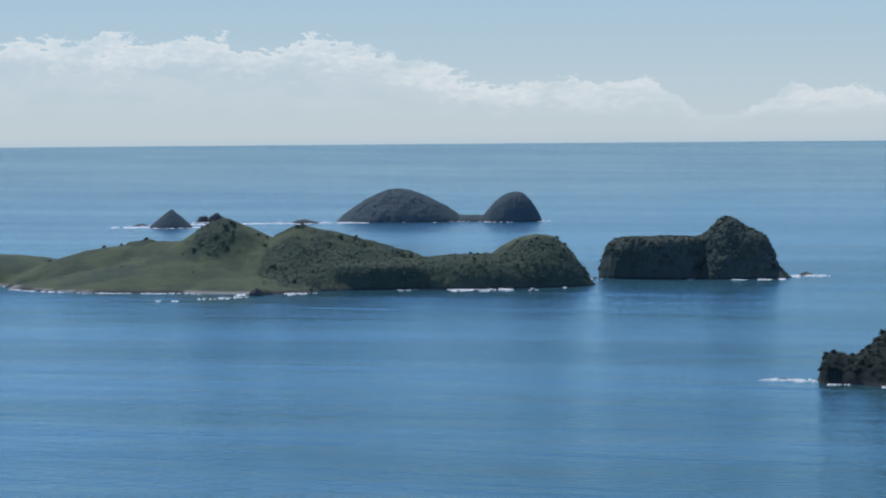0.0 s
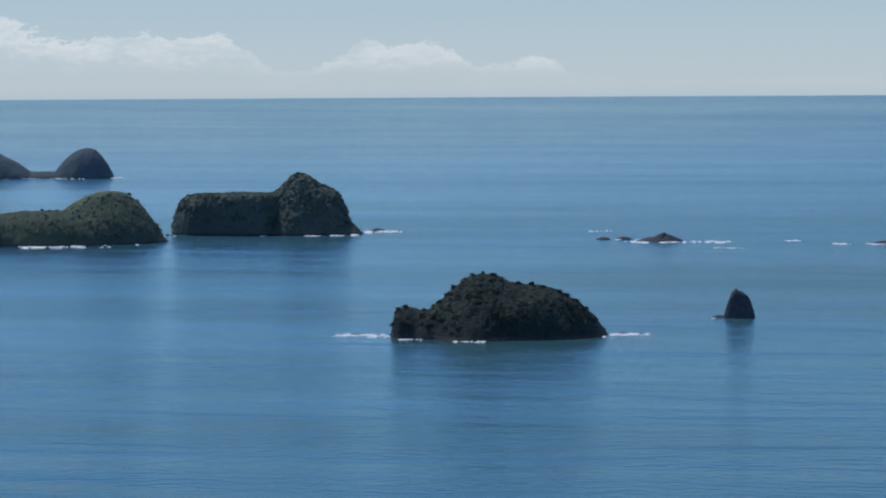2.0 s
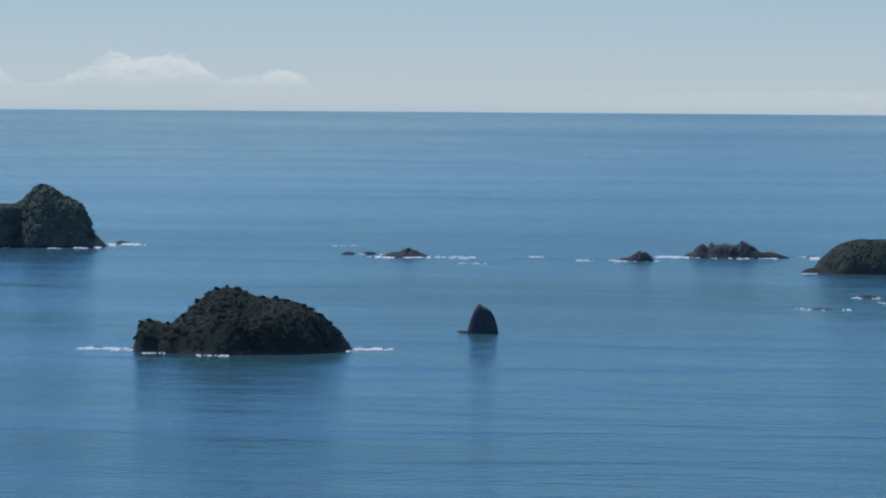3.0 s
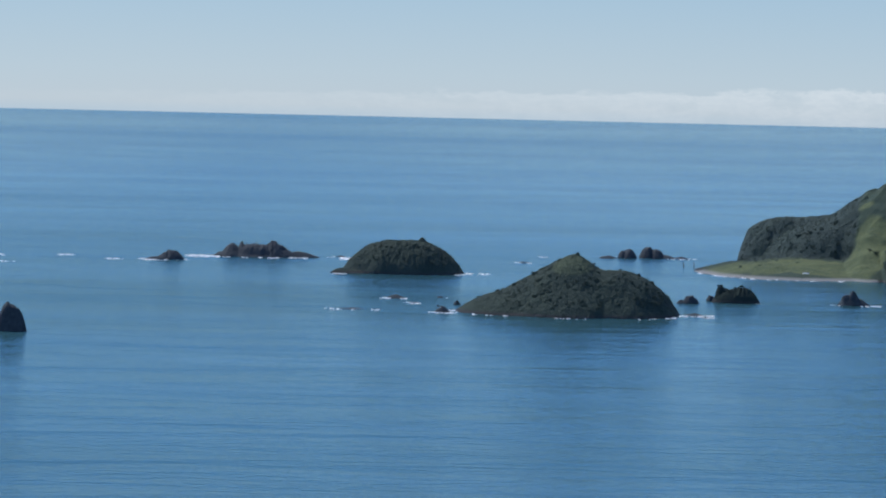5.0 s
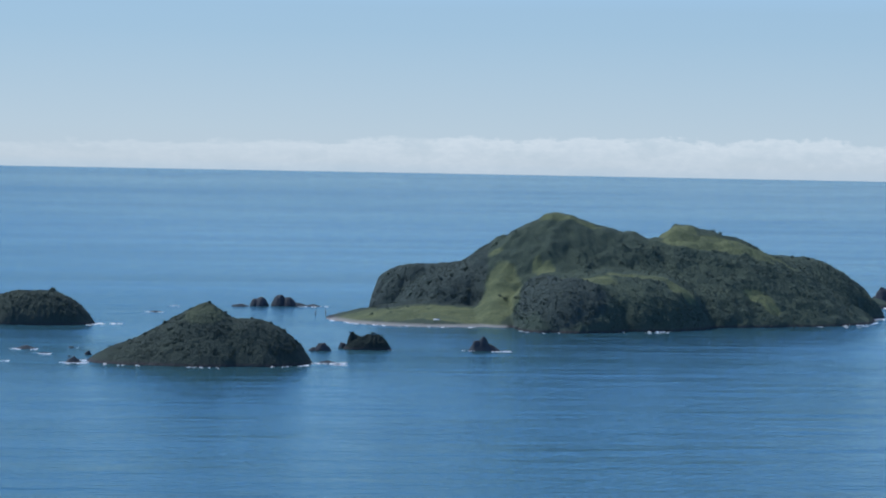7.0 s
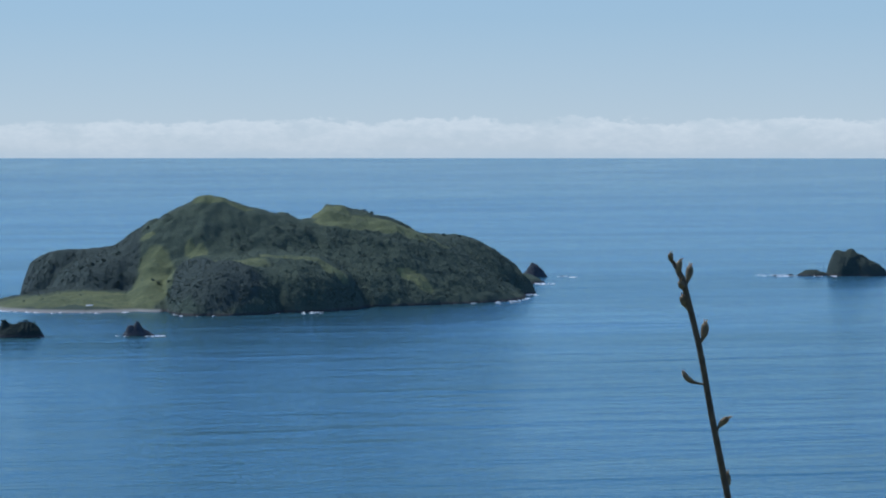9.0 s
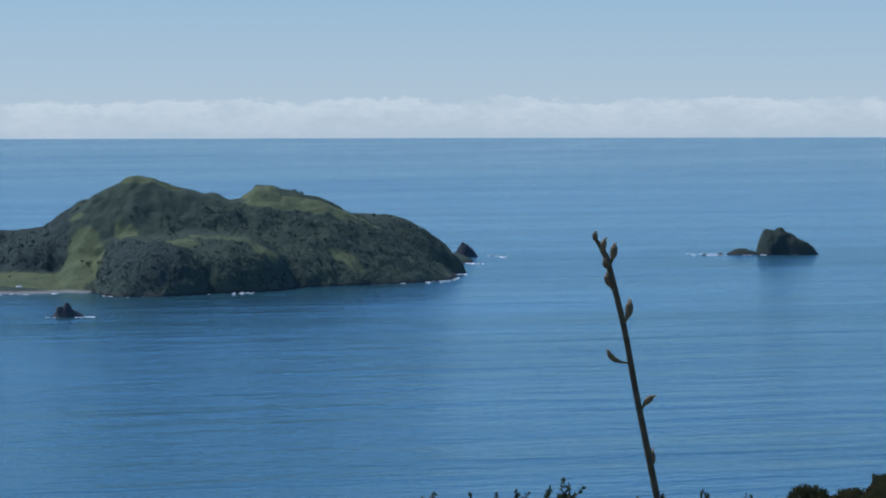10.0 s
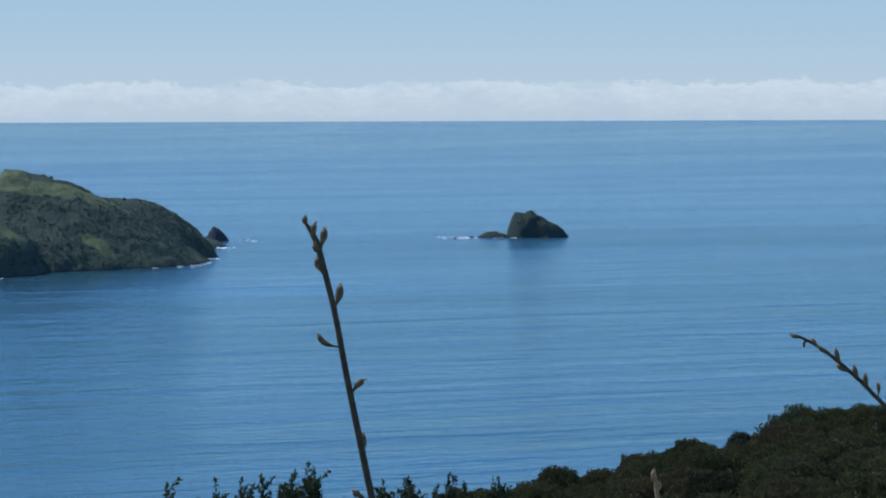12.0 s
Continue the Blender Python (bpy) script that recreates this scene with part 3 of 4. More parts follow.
g.tall = 0.4
mt = ellipses(g, [(4.62, 1190, 6, 8)])
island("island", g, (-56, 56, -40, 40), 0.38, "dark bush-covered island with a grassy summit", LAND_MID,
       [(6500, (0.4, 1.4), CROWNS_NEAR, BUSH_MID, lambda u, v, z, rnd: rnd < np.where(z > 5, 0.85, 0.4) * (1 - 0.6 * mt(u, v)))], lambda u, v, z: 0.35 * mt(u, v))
surf(g, [(-52, 50, 20, 1.2, 0.22, 1), (-48, -36, 18, 1.3, 0.4, 3), (36, 52, 20, 1.2, 0.4, 3)], 9)

# flat-topped rock island
g = Ground(1.4, 1456, [(1.46, 1456, 14.5, 28, 30, 24, 24, 2.9, 1), (0.33, 1440, 2.2, 5.4, 12, 6, 8, 1.4, 1), (1.85, 1456, 15.5, 6.9, 8, 5, 5, 1.34, 1)], 71, 0.9, 1.0)
ISLANDS["flat"] = g
g.wood, g.crown = (lambda u, v: 1.0), 1.6
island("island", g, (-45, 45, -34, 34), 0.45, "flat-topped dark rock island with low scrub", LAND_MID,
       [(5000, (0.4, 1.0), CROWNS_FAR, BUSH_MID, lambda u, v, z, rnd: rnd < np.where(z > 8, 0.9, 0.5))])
surf(g, [(26, 46, 26, 2, 0.4, 4), (-40, -24, 12, 1.5, 0.3, 4)], 10)

# the main island
g = Ground(12.0, 1530, [
    (8.66, 1602, 24.8, 29, 50, 34, 40, 5.0, 1), (9.33, 1566, 22.5, 36, 17, 44, 60, 3.4, 1), (11.0, 1577, 52.9, 79, 112, 64, 100, 1.32, 1), (12.3, 1590, 41.2, 80, 60, 58, 70, 2.6, 1),
    (13.28, 1612, 48, 23, 103, 96, 70, 1.57, 1), (15.23, 1662, 31.2, 74, 54, 62, 70, 2.6, 1), (11.3, 1516, 24.0, 30, 40, 80, 60, 4.4, 1), (10.12, 1575, 27, 20, 27, 104, 40, 1.15, 1), (12.5, 1524, 25.6, 36, 40, 62, 60, 3.6, 1),
    (13.5, 1570, 20, 45, 50, 62, 50, 3.5, 1), (15.3, 1650, 17, 36, 28, 32, 40, 3.4, 1), (8.8, 1540, 9.6, 53, 60, 73, 60, 1.35, 1), (7.65, 1508, 2.6, 16, 40, 12, 30, 2, 1),
    (16.33, 1715, 14, 14, 17, 46, 60, 3.3, 1), (16.75, 1790, 5, 18, 16, 30, 40, 2.2, 1), (10.85, 1490, 14, 14, 16, 54, 40, 3.0, 1)], 83, 1.6, 2.4)
g.gully, g.tall = 0.07, 0.42
ISLANDS["main"] = g
# turf patches; the last puts the left slope's sunlit rim in as grass
grassy = ellipses(g, [(7.7, 1508, 18, 20), (8.5, 1504, 30, 19), (9.3, 1503, 24, 20), (9.8, 1500, 14, 24), (10.05, 1520, 10, 18), (10.08, 1540, 8, 11), (10.3, 1512, 6, 9), (11.5, 1490, 15, 9), (12.65, 1506, 15, 7.5), (13.35, 1501, 7, 8), (10.9, 1536, 4, 7), (13.48, 1497, 3, 5),
                      (10.73, 1542, 2.5, 4), (13.3, 1600, 9, 14), (13.5, 1580, 12, 7), (14.1, 1588, 14, 9), (14.6, 1590, 14, 8), (15.1, 1602, 12, 7), (14.85, 1546, 8, 5), (15.05, 1541, 5, 5), (11.2, 1573, 9, 4), (11.6, 1573, 8, 4), (9.95, 1558, 4, 3)], 0.42)
woods = ellipses(g, [(8.4, 1580, 36, 58), (9.2, 1560, 24, 45), (9.6, 1532, 9, 22), (11.4, 1470, 60, 36), (12.4, 1480, 40, 30), (10.75, 1490, 12, 26), (13.8, 1545, 50, 32), (15.0, 1585, 40, 40), (15.8, 1660, 40, 60)])
point = ellipses(g, [(8.0, 1502, 20, 14), (8.7, 1486, 10, 8)])
# forest: dense bush, its tone darkened further by shade put into the colour
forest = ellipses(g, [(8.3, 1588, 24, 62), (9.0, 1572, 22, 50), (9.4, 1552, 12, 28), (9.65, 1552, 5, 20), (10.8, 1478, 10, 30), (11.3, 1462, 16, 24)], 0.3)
meadow = lambda u, v: grassy(u, v) * (1 - forest(u, v))
g.wood, g.crown = (lambda u, v: (1 - meadow(u, v)) * np.where(woods(u, v) > 0.4, 1.0, 0.22)), 1.9
island("island", g, (-150, 175, -112, 330), 0.95, "large green island with two hills, bush slopes and a grassy flat", LAND_GRASS,
       [(120000, (0.4, 1.25), CROWNS_FAR, BUSH, lambda u, v, z, rnd: (v < 120) & (forest(u, v) < 0.5) & (rnd < np.where(woods(u, v) > 0.4, 0.85, 0.22) * (1 - 0.985 * meadow(u, v)) + 0.6 * point(u, v)),
        lambda u, v: np.where(woods(u, v) > 0.4, 1.0, 0.5)),
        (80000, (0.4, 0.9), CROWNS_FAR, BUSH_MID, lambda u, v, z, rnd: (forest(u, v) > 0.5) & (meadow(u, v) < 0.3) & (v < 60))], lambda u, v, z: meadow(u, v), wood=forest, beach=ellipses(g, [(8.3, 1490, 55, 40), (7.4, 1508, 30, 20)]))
surf(g, [(18, 30, 22, 1.6, 0.5, 8), (-40, 10, 8, 1.2, 0.25, 5), (98, 108, 12, 1.4, 0.7, 3), (112, 150, 16, 2.2, 0.35, 14), (-136, -60, 60, 2.0, 0.2, 2)], 12)

# the islet beyond the flower stalks
g = Ground(22.98, 1890, [(22.76, 1890, 13.4, 10.8, 14.6, 14, 14, 4.6, 1), (22.64, 1889, 14.0, 4.6, 4.6, 8, 8, 4, 1), (22.87, 1889, 14.4, 4.0, 5.5, 8, 8, 3, 1), (23.1, 1890, 11.9, 15, 11, 14, 14, 1, 1), (22.77, 1888, 11.6, 4, 27, 12, 12, 2.9, 1), (22.13, 1886, 3.4, 9, 14, 8, 8, 2.2, 1)], 97, 2.2, 0.9)
g.crag = 0.26
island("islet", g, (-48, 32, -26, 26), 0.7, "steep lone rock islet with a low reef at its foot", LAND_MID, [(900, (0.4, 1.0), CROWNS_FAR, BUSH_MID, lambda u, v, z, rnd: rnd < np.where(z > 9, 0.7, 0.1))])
surf(g, [(-60, -40, 16, 2.0, 0.45, 2), (-26, -12, 14, 2, 0.4, 3)], 13)


# ---------------------------------------------------------------- reefs and sea stacks
def sea_rock(name, az, d, peaks, label, seed, reach, step=0.4, material=None, rough=1.0, group="", crag=0.26):
    """peaks: u, v, height, left, right, front, back, power, all in metres from the rock's middle."""
    r = Ground(az, d, [], seed, rough, 0.35)
    r.hills = [(*p, 1) for p in peaks]
    r.crag = crag
    us = np.arange(-reach, reach + step, step)
    U, V = np.meshgrid(us, us)
    Z = r.height(U, V)
    dry = Z > -1.9
    near = dry.copy()
    for k in (-1, 1):
        near |= np.roll(dry, k, 0) | np.roll(dry, k, 1)
    idx = np.full(Z.shape, -1)
    idx[near] = np.arange(near.sum())
    quad = np.stack((idx[:-1, :-1], idx[:-1, 1:], idx[1:, 1:], idx[1:, :-1]), -1).reshape(-1, 4)
    quad = quad[(quad >= 0).all(1)]
    ob = new(name, mesh_of(name, np.column_stack((U[near], V[near], Z[near])), quad, [material or ROCK], True))
    ob.matrix_world = r.matrix()
    return r, tagged(ob, label, "rock", group)


def tuft(name, ground, spots, shapes, leaves, label, seed):
    """Shrubs that grow on a rock: spots of u, v, radius."""
    sp = [(u, v, float(ground.height(u, v)) + r * 0.3, r) for u, v, r in spots]
    ob = new(name, crowns_mesh(name, sp, shapes, leaves, seed))
    ob.matrix_world = ground.matrix()
    return tagged(ob, label, "shrub", "", "stuff")


pin, _ = sea_rock("rock_spire", -5.68, 1052, [(-0.6, 0, 9.5, 5.0, 6.0, 4.5, 4.5, 2.3), (-7, 0, 1.0, 3, 5, 2, 2, 2)], "tall pointed stack of dark bare rock", 201, 12, 0.25)
surf(pin, [(-10, -5, 8, 0.8, 0.3, 2), (3, 6.5, 5, 0.6, 0.25, 2)], 21, "small patch of surf at the foot of a rock stack")

reefs = "reef rocks in the channel"
r, _ = sea_rock("reef_rock", -7.11, 1552, [(1, 0, 4.4, 9, 8, 6, 6, 1.2), (-5, 0, 2.4, 8, 8, 6, 6, 1.6), (4, 1, 2.8, 5, 8, 5, 5, 1.6)], "low jagged dark reef rock awash in surf", 211, 16, 0.35, group=reefs)
surf(r, [(-18, 20, 46, 2.2, 0.5, 8), (10, 34, 24, 2.6, 0.35, 10)], 22)
r, _ = sea_rock("reef_rock", -7.8, 1572, [(0, 0, 1.8, 5, 5, 3, 3, 1.6)], "small low dark reef rock", 212, 8, 0.35, group=reefs)
surf(r, [(-4, 12, 20, 1.8, 0.5, 5)], 23)
r, _ = sea_rock("reef_rock", -8.17, 1572, [(0, 0, 1.4, 5, 4, 3, 3, 1.8)], "small low dark reef rock", 213, 8, 0.35, group=reefs)
surf(r, [(-8, 5, 14, 1.8, 0.4, 5)], 24)
r, _ = sea_rock("reef_rock", -2.75, 1530, [(0, 0, 4.8, 9, 6.5, 5, 5, 1.8), (-8, 0, 1.5, 6, 6, 3, 3, 2)], "rounded dark reef rock", 214, 16, 0.35, group=reefs)
surf(r, [(-36, -8, 40, 2.4, 0.45, 6), (-6, 10, 8, 1.6, 0.3, 4)], 25)
r, _ = sea_rock("reef_rock", -1.25, 1572, [(-11, 0, 6.4, 7, 6, 8, 8, 1.5), (-6.5, 0, 7.2, 3, 4, 6, 6, 1.5), (-2, 0, 6.0, 9, 9, 8, 8, 3), (9, 0, 8.8, 6, 13, 8, 8, 1.2), (3, 0, 6.0, 10, 10, 8, 8, 3), (0, 0, 2.8, 19, 22, 9, 9, 3), (18, 0, 3.4, 12, 16, 5, 5, 2), (-16, 0, 2.6, 5, 8, 5, 5, 2)], "long dark reef with two rocky humps", 215, 36, 0.5, group=reefs, crag=0.2)
surf(r, [(-34, -18, 40, 2.4, 0.6, 6), (-20, 24, 34, 2.0, 0.35, 5), (24, 52, 60, 2.6, 0.6, 8)], 26)
tuft("low_scrub", r, [(-9, 0, 0.6), (-6.2, 0, 0.6), (-4, 1, 0.6), (1, 0, 0.6), (7, 0, 0.6), (12, 1, 0.6)], CROWNS_FAR, BUSH, "low scrub on top of a reef", 5)
for az, d, w, h, k in ((-12.32, 1676, 4.5, 1.9, 1), (3.73, 1568, 4.0, 0.9, 2), (0.35, 1585, 3.0, 1.0, 3), (5.27, 1636, 5.5, 1.8, 4), (6.62, 1648, 5.0, 1.4, 5),
                       (2.24, 1184, 3.4, 2.6, 6), (2.2, 1272, 1.8, 0.9, 7), (2.16, 1218, 1.0, 0.8, 8), (2.5, 1230, 1.7, 1.9, 9), (1.38, 1263, 4.4, 1.7, 10), (1.72, 1236, 3.5, 0.6, 11),
                       (0.57, 1192, 6.5, 0.7, 12), (-23.39, 2712, 8.0, 6.2, 13), (-23.15, 2708, 10.0, 8.5, 14), (-21.54, 2650, 13.0, 3.8, 15), (-24.54, 2634, 7.0, 2.2, 16),
                       (-16.2, 1642, 2.2, 1.3, 17), (-22.43, 1503, 5.0, 3.8, 18), (-7.82, 984, 2.4, 0.8, 19), (-12.75, 984, 3.0, 0.6, 20), (7.09, 1190, 2.2, 0.7, 21), (6.9, 1200, 4.5, 1.2, 22),
                       (21.78, 1880, 2.5, 1.6, 23), (21.5, 1873, 2.2, 1.2, 24), (17.6, 1862, 1.8, 0.8, 25), (-21.6, 1522, 5.0, 1.2, 26)):
    r, ob = sea_rock("reef_rock", az, d, [(0, 0, h, w, w * 0.9, w * 0.7, w * 0.7, 1.3), (-w * 0.45, 0.2, h * 0.75, w * 0.5, w * 0.4, w * 0.5, w * 0.5, 1.4), (w * 0.4, -0.2, h * 0.6, w * 0.45, w * 0.6, w * 0.5, w * 0.5, 1.3)],
                     "small dark rock standing out of the sea" if h > 1.5 else "low dark rock awash in the sea", 230 + k, w * 1.6, w / 14, rough=0.35 * h)
    if k not in (4, 9, 18):
        surf(r, [(-w * 1.5, w * 1.5, int(8 + w), 0.35 * w + 0.4, 0.35, 2)], 40 + k, "thin ring of surf round a low rock")

# the two round rocks, the tree-topped rock and its neighbours
r, _ = sea_rock("reef_rock", 5.63, 1642, [(0.6, 0, 4.9, 4.2, 4.4, 5, 5, 2.2), (-2.6, 0, 4.0, 3.0, 3.0, 4, 4, 2.4)], "rounded dark rock beside a larger one", 261, 9, 0.3, rough=1.0, crag=0.16)
r, _ = sea_rock("reef_rock", 6.06, 1648, [(-2, 0, 6.2, 4.8, 4.5, 6, 6, 2.2), (2.6, 0, 4.9, 4.5, 5.5, 6, 6, 2), (7, 0, 2.2, 6, 7, 4, 4, 2)], "rounded dark rock with a low tail", 262, 16, 0.35, rough=1.0, crag=0.16)
surf(r, [(8, 20, 22, 1.6, 0.45, 4), (-30, -14, 8, 1.4, 0.3, 4)], 71)
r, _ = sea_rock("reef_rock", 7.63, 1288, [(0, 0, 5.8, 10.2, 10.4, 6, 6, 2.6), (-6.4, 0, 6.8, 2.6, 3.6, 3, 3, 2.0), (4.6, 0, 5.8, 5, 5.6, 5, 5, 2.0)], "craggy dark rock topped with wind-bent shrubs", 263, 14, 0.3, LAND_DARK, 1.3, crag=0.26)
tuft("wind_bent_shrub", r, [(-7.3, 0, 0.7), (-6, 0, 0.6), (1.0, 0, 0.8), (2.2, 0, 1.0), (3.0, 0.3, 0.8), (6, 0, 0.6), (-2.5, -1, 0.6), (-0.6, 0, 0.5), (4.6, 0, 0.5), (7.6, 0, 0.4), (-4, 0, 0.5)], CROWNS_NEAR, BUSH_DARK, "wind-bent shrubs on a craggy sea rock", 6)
surf(r, [(8, 13, 8, 0.9, 0.2, 2)], 72)
r, _ = sea_rock("reef_rock", 7.17, 1297, [(0, 0, 2.6, 2.1, 2.2, 2, 2, 1.8)], "small upright dark rock", 264, 5, 0.2, rough=0.6)
r, _ = sea_rock("reef_rock", 6.77, 1274, [(0.3, 0, 3.6, 3.2, 4.2, 3, 3, 2.2), (-3, 0, 1.6, 2.2, 3, 2, 2, 2)], "low rounded dark rock", 265, 8, 0.25, rough=0.8)
r, _ = sea_rock("reef_rock", 9.75, 1292, [(0.6, 0, 6.3, 3.0, 3.0, 3, 3, 2.0), (-2.6, 0, 4.4, 2.4, 3, 3, 3, 3), (0, 0, 3.8, 6.6, 5, 4, 4, 1.8), (3, 0, 3.4, 4, 5.2, 3, 3, 1.2)], "dark notched rock standing alone in the bay", 266, 11, 0.25, rough=0.8, crag=0.1)
surf(r, [(4, 12, 20, 0.9, 0.3, 2.5), (-9, -3, 6, 0.7, 0.2, 2)], 73)
r, _ = sea_rock("rock_spire", 17.07, 1850, [(-0.5, 0, 9.2, 6.0, 9.0, 6, 6, 1.25), (-3, 0, 4.2, 4, 5, 5, 5, 3)], "cone-shaped dark rock stack at the island's end", 267, 14, 0.35, rough=1.2)
surf(r, [(-12, -4, 18, 1.8, 0.5, 4), (8, 24, 30, 2.2, 0.5, 5)], 74)


def loose_surf(spots, seed, label):
    """Breaking crests away from the shore: az, d, half length, count, height."""
    for k, (az, d, half, count, tall) in enumerate(spots):
        gr = Ground(az, d, [], seed + k, 0, 0)
        gr.hills = [(0, 4, 0.5, 0.5, 0.5, 0.5, 0.5, 2, 1)]
        surf(gr, [(-half, half, count, max(0.8, half * 0.22), tall, 4)], seed + k, label)


# besides real surf, sun glitter round the far rocks is added as foam
loose_surf([(-23.95, 1466, 9, 26, 0.45), (-23.3, 1480, 9, 18, 0.3), (-22.9, 1490, 7, 18, 0.35), (-4.5, 1560, 9, 20, 0.35), (-5.9, 1490, 7, 10, 0.25), (-8.21, 1662, 7, 14, 0.35),
            (4.25, 1632, 8, 16, 0.4), (0.3, 1583, 6, 14, 0.4), (21.5, 1874, 8, 18, 0.4), (16.45, 1655, 8, 22, 0.45), (17.1, 1764, 10, 26, 0.45), (-16.2, 1636, 4, 16, 0.9), (-12.5, 1668, 16, 40, 0.6),
            (-12.9, 984, 4.5, 30, 0.3), (-12.4, 979, 5, 36, 0.3), (-7.7, 983, 6, 26, 0.25), (-24.5, 2590, 26, 60, 0.9), (-23.1, 2650, 24, 90, 1.5), (-22.2, 2660, 26, 60, 1.2), (-21.1, 2655, 20, 70, 1.5)],
           300, "white crest of a wave breaking over a hidden reef")

# ---------------------------------------------------------------- trees standing alone
def tree_model(seed, height, leaves):
    """Short tapered trunk with limbs under a broad, gappy crown."""
    rng = np.random.default_rng(seed)
    root = new("tree")
    bm = bmesh.new()
    for k in range(5):
        a = k * 1.257 + rng.uniform(0, 1)
        lean = 0.0 if k == 0 else 0.32 * height
        top = Vector((math.cos(a) * lean, math.sin(a) * lean, height * rng.uniform(0.55, 0.75)))
        foot = Vector((0, 0, -0.4)) if k == 0 else Vector((0, 0, height * 0.18))
        tube_into(bm, [foot, foot.lerp(top, 0.5) + Vector((0, 0, 0.1 * height)) * (k > 0), top], [0.05 * height, 0.035 * height, 0.012 * height] if k == 0 else [0.03 * height, 0.02 * height, 0.008 * height], 6)
    part("trunk", bm, BARK, root)
    spots = []
    for k in range(11):
        a, q = rng.uniform(0, 6.283), rng.uniform(0, 0.42) * height
        spots.append((math.cos(a) * q, math.sin(a) * q, height * (rng.uniform(0.45, 0.85) - 0.35 * (q / height) ** 1.5), height * rng.uniform(0.17, 0.28)))
    child(new("crown", crowns_mesh("crown", spots, CROWNS_NEAR, leaves, seed)), root)
    return root


def tube_into(bm, pts, radii, sides=8, cap=True):
    """A round tube along pts, added to bm."""
    pts = [Vector(p) for p in pts]
    rings = []
    for i, (p, r) in enumerate(zip(pts, radii)):
        t = (pts[min(i + 1, len(pts) - 1)] - pts[max(i - 1, 0)]).normalized()
        x = t.cross(Vector((0.31, 0.87, 0.13))).normalized()
        y = t.cross(x)
        rings.append([bm.verts.new(p + (x * math.cos(k * 6.28319 / sides) + y * math.sin(k * 6.28319 / sides)) * r) for k in range(sides)])
    for a, b in zip(rings, rings[1:]):
        for k in range(sides):
            bm.faces.new((a[k], a[(k + 1) % sides], b[(k + 1) % sides], b[k])).smooth = True
    if cap:
        bm.faces.new(rings[0][::-1])
        bm.faces.new(rings[-1])
    return bm


TREE_LABEL = "dark coastal tree with a broad wind-shaped crown"


def plant_trees(ground, spots, leaves, group, seed):
    first = []
    rng = np.random.default_rng(seed)
    for k, (az, d, h) in enumerate(spots):
        u, v = ground.local(az, d)
        x, y = ground.world(u, v)
        z = max(0.3, float(ground.height(u, v)))
        m = pose(x, y, z - 0.5 * h, 0, 0, rng.uniform(0, 360))
        if k < 3:
            t = tree_model(seed + k, 1.0, leaves)
            t.scale = (h, h, h)
            t.matrix_basis = m @ Matrix.Diagonal((h, h, h, 1))
            first.append(tagged(t, TREE_LABEL, "tree", group))
        else:
            t = copy_thing(first[k % 3], m)
            t.scale = (h, h, h)


plant_trees(ISLANDS["grass"], [(-25.23, 1652, 3.4), (-24.45, 1640, 3.6), (-22.27, 1590, 3.0), (-23.0, 1600, 2.8), (-26.2, 1668, 3.0), (-23.6, 1590, 2.4), (-22.9, 1604, 2.6), (-22.1, 1560, 2.8), (-21.9, 1548, 3.2),
                               (-21.75, 1540, 3.4), (-25.45, 1690, 5.4), (-25.2, 1690, 6.0), (-25.65, 1692, 4.2), (-22.25, 1600, 2.2), (-22.4, 1602, 2.0), (-19.75, 1580, 3.4), (-19.6, 1580, 3.0), (-18.35, 1580, 3.0), (-18.2, 1580, 3.2), (-18.5, 1582, 2.6),
                               (-16.9, 1596, 2.6), (-16.75, 1594, 2.4), (-24.9, 1640, 2.2), (-25.8, 1655, 2.2), (-21.45, 1536, 2.6), (-20.9, 1590, 2.4), (-20.6, 1592, 2.2)], BUSH, "trees on the grassy island", 400)
plant_trees(ISLANDS["block"], [(-15.5, 1656, 2.6), (-15.25, 1655, 2.8), (-15.0, 1657, 2.2), (-14.7, 1656, 2.6), (-14.4, 1655, 2.4), (-13.5, 1650, 2.6), (-13.35, 1652, 2.8), (-13.1, 1650, 2.6), (-13.8, 1655, 2.2)], BUSH, "trees on the block-shaped island", 420)
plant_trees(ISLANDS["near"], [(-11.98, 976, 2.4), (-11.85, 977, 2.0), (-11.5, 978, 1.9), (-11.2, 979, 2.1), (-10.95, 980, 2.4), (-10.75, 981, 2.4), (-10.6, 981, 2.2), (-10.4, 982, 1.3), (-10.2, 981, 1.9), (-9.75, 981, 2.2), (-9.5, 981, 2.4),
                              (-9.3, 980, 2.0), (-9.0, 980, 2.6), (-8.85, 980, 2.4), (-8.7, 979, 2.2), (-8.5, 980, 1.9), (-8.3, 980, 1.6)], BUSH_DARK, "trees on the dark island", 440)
plant_trees(ISLANDS["mound"], [(2.9, 1192, 1.6), (3.25, 1194, 1.8), (3.55, 1194, 1.8), (3.9, 1195, 2.0), (4.7, 1196, 2.0), (5.0, 1196, 1.7), (5.5, 1196, 1.6), (5.85, 1196, 2.0), (6.1, 1195, 1.9), (6.3, 1195, 1.7)], BUSH_DARK, "trees on the mound", 460)
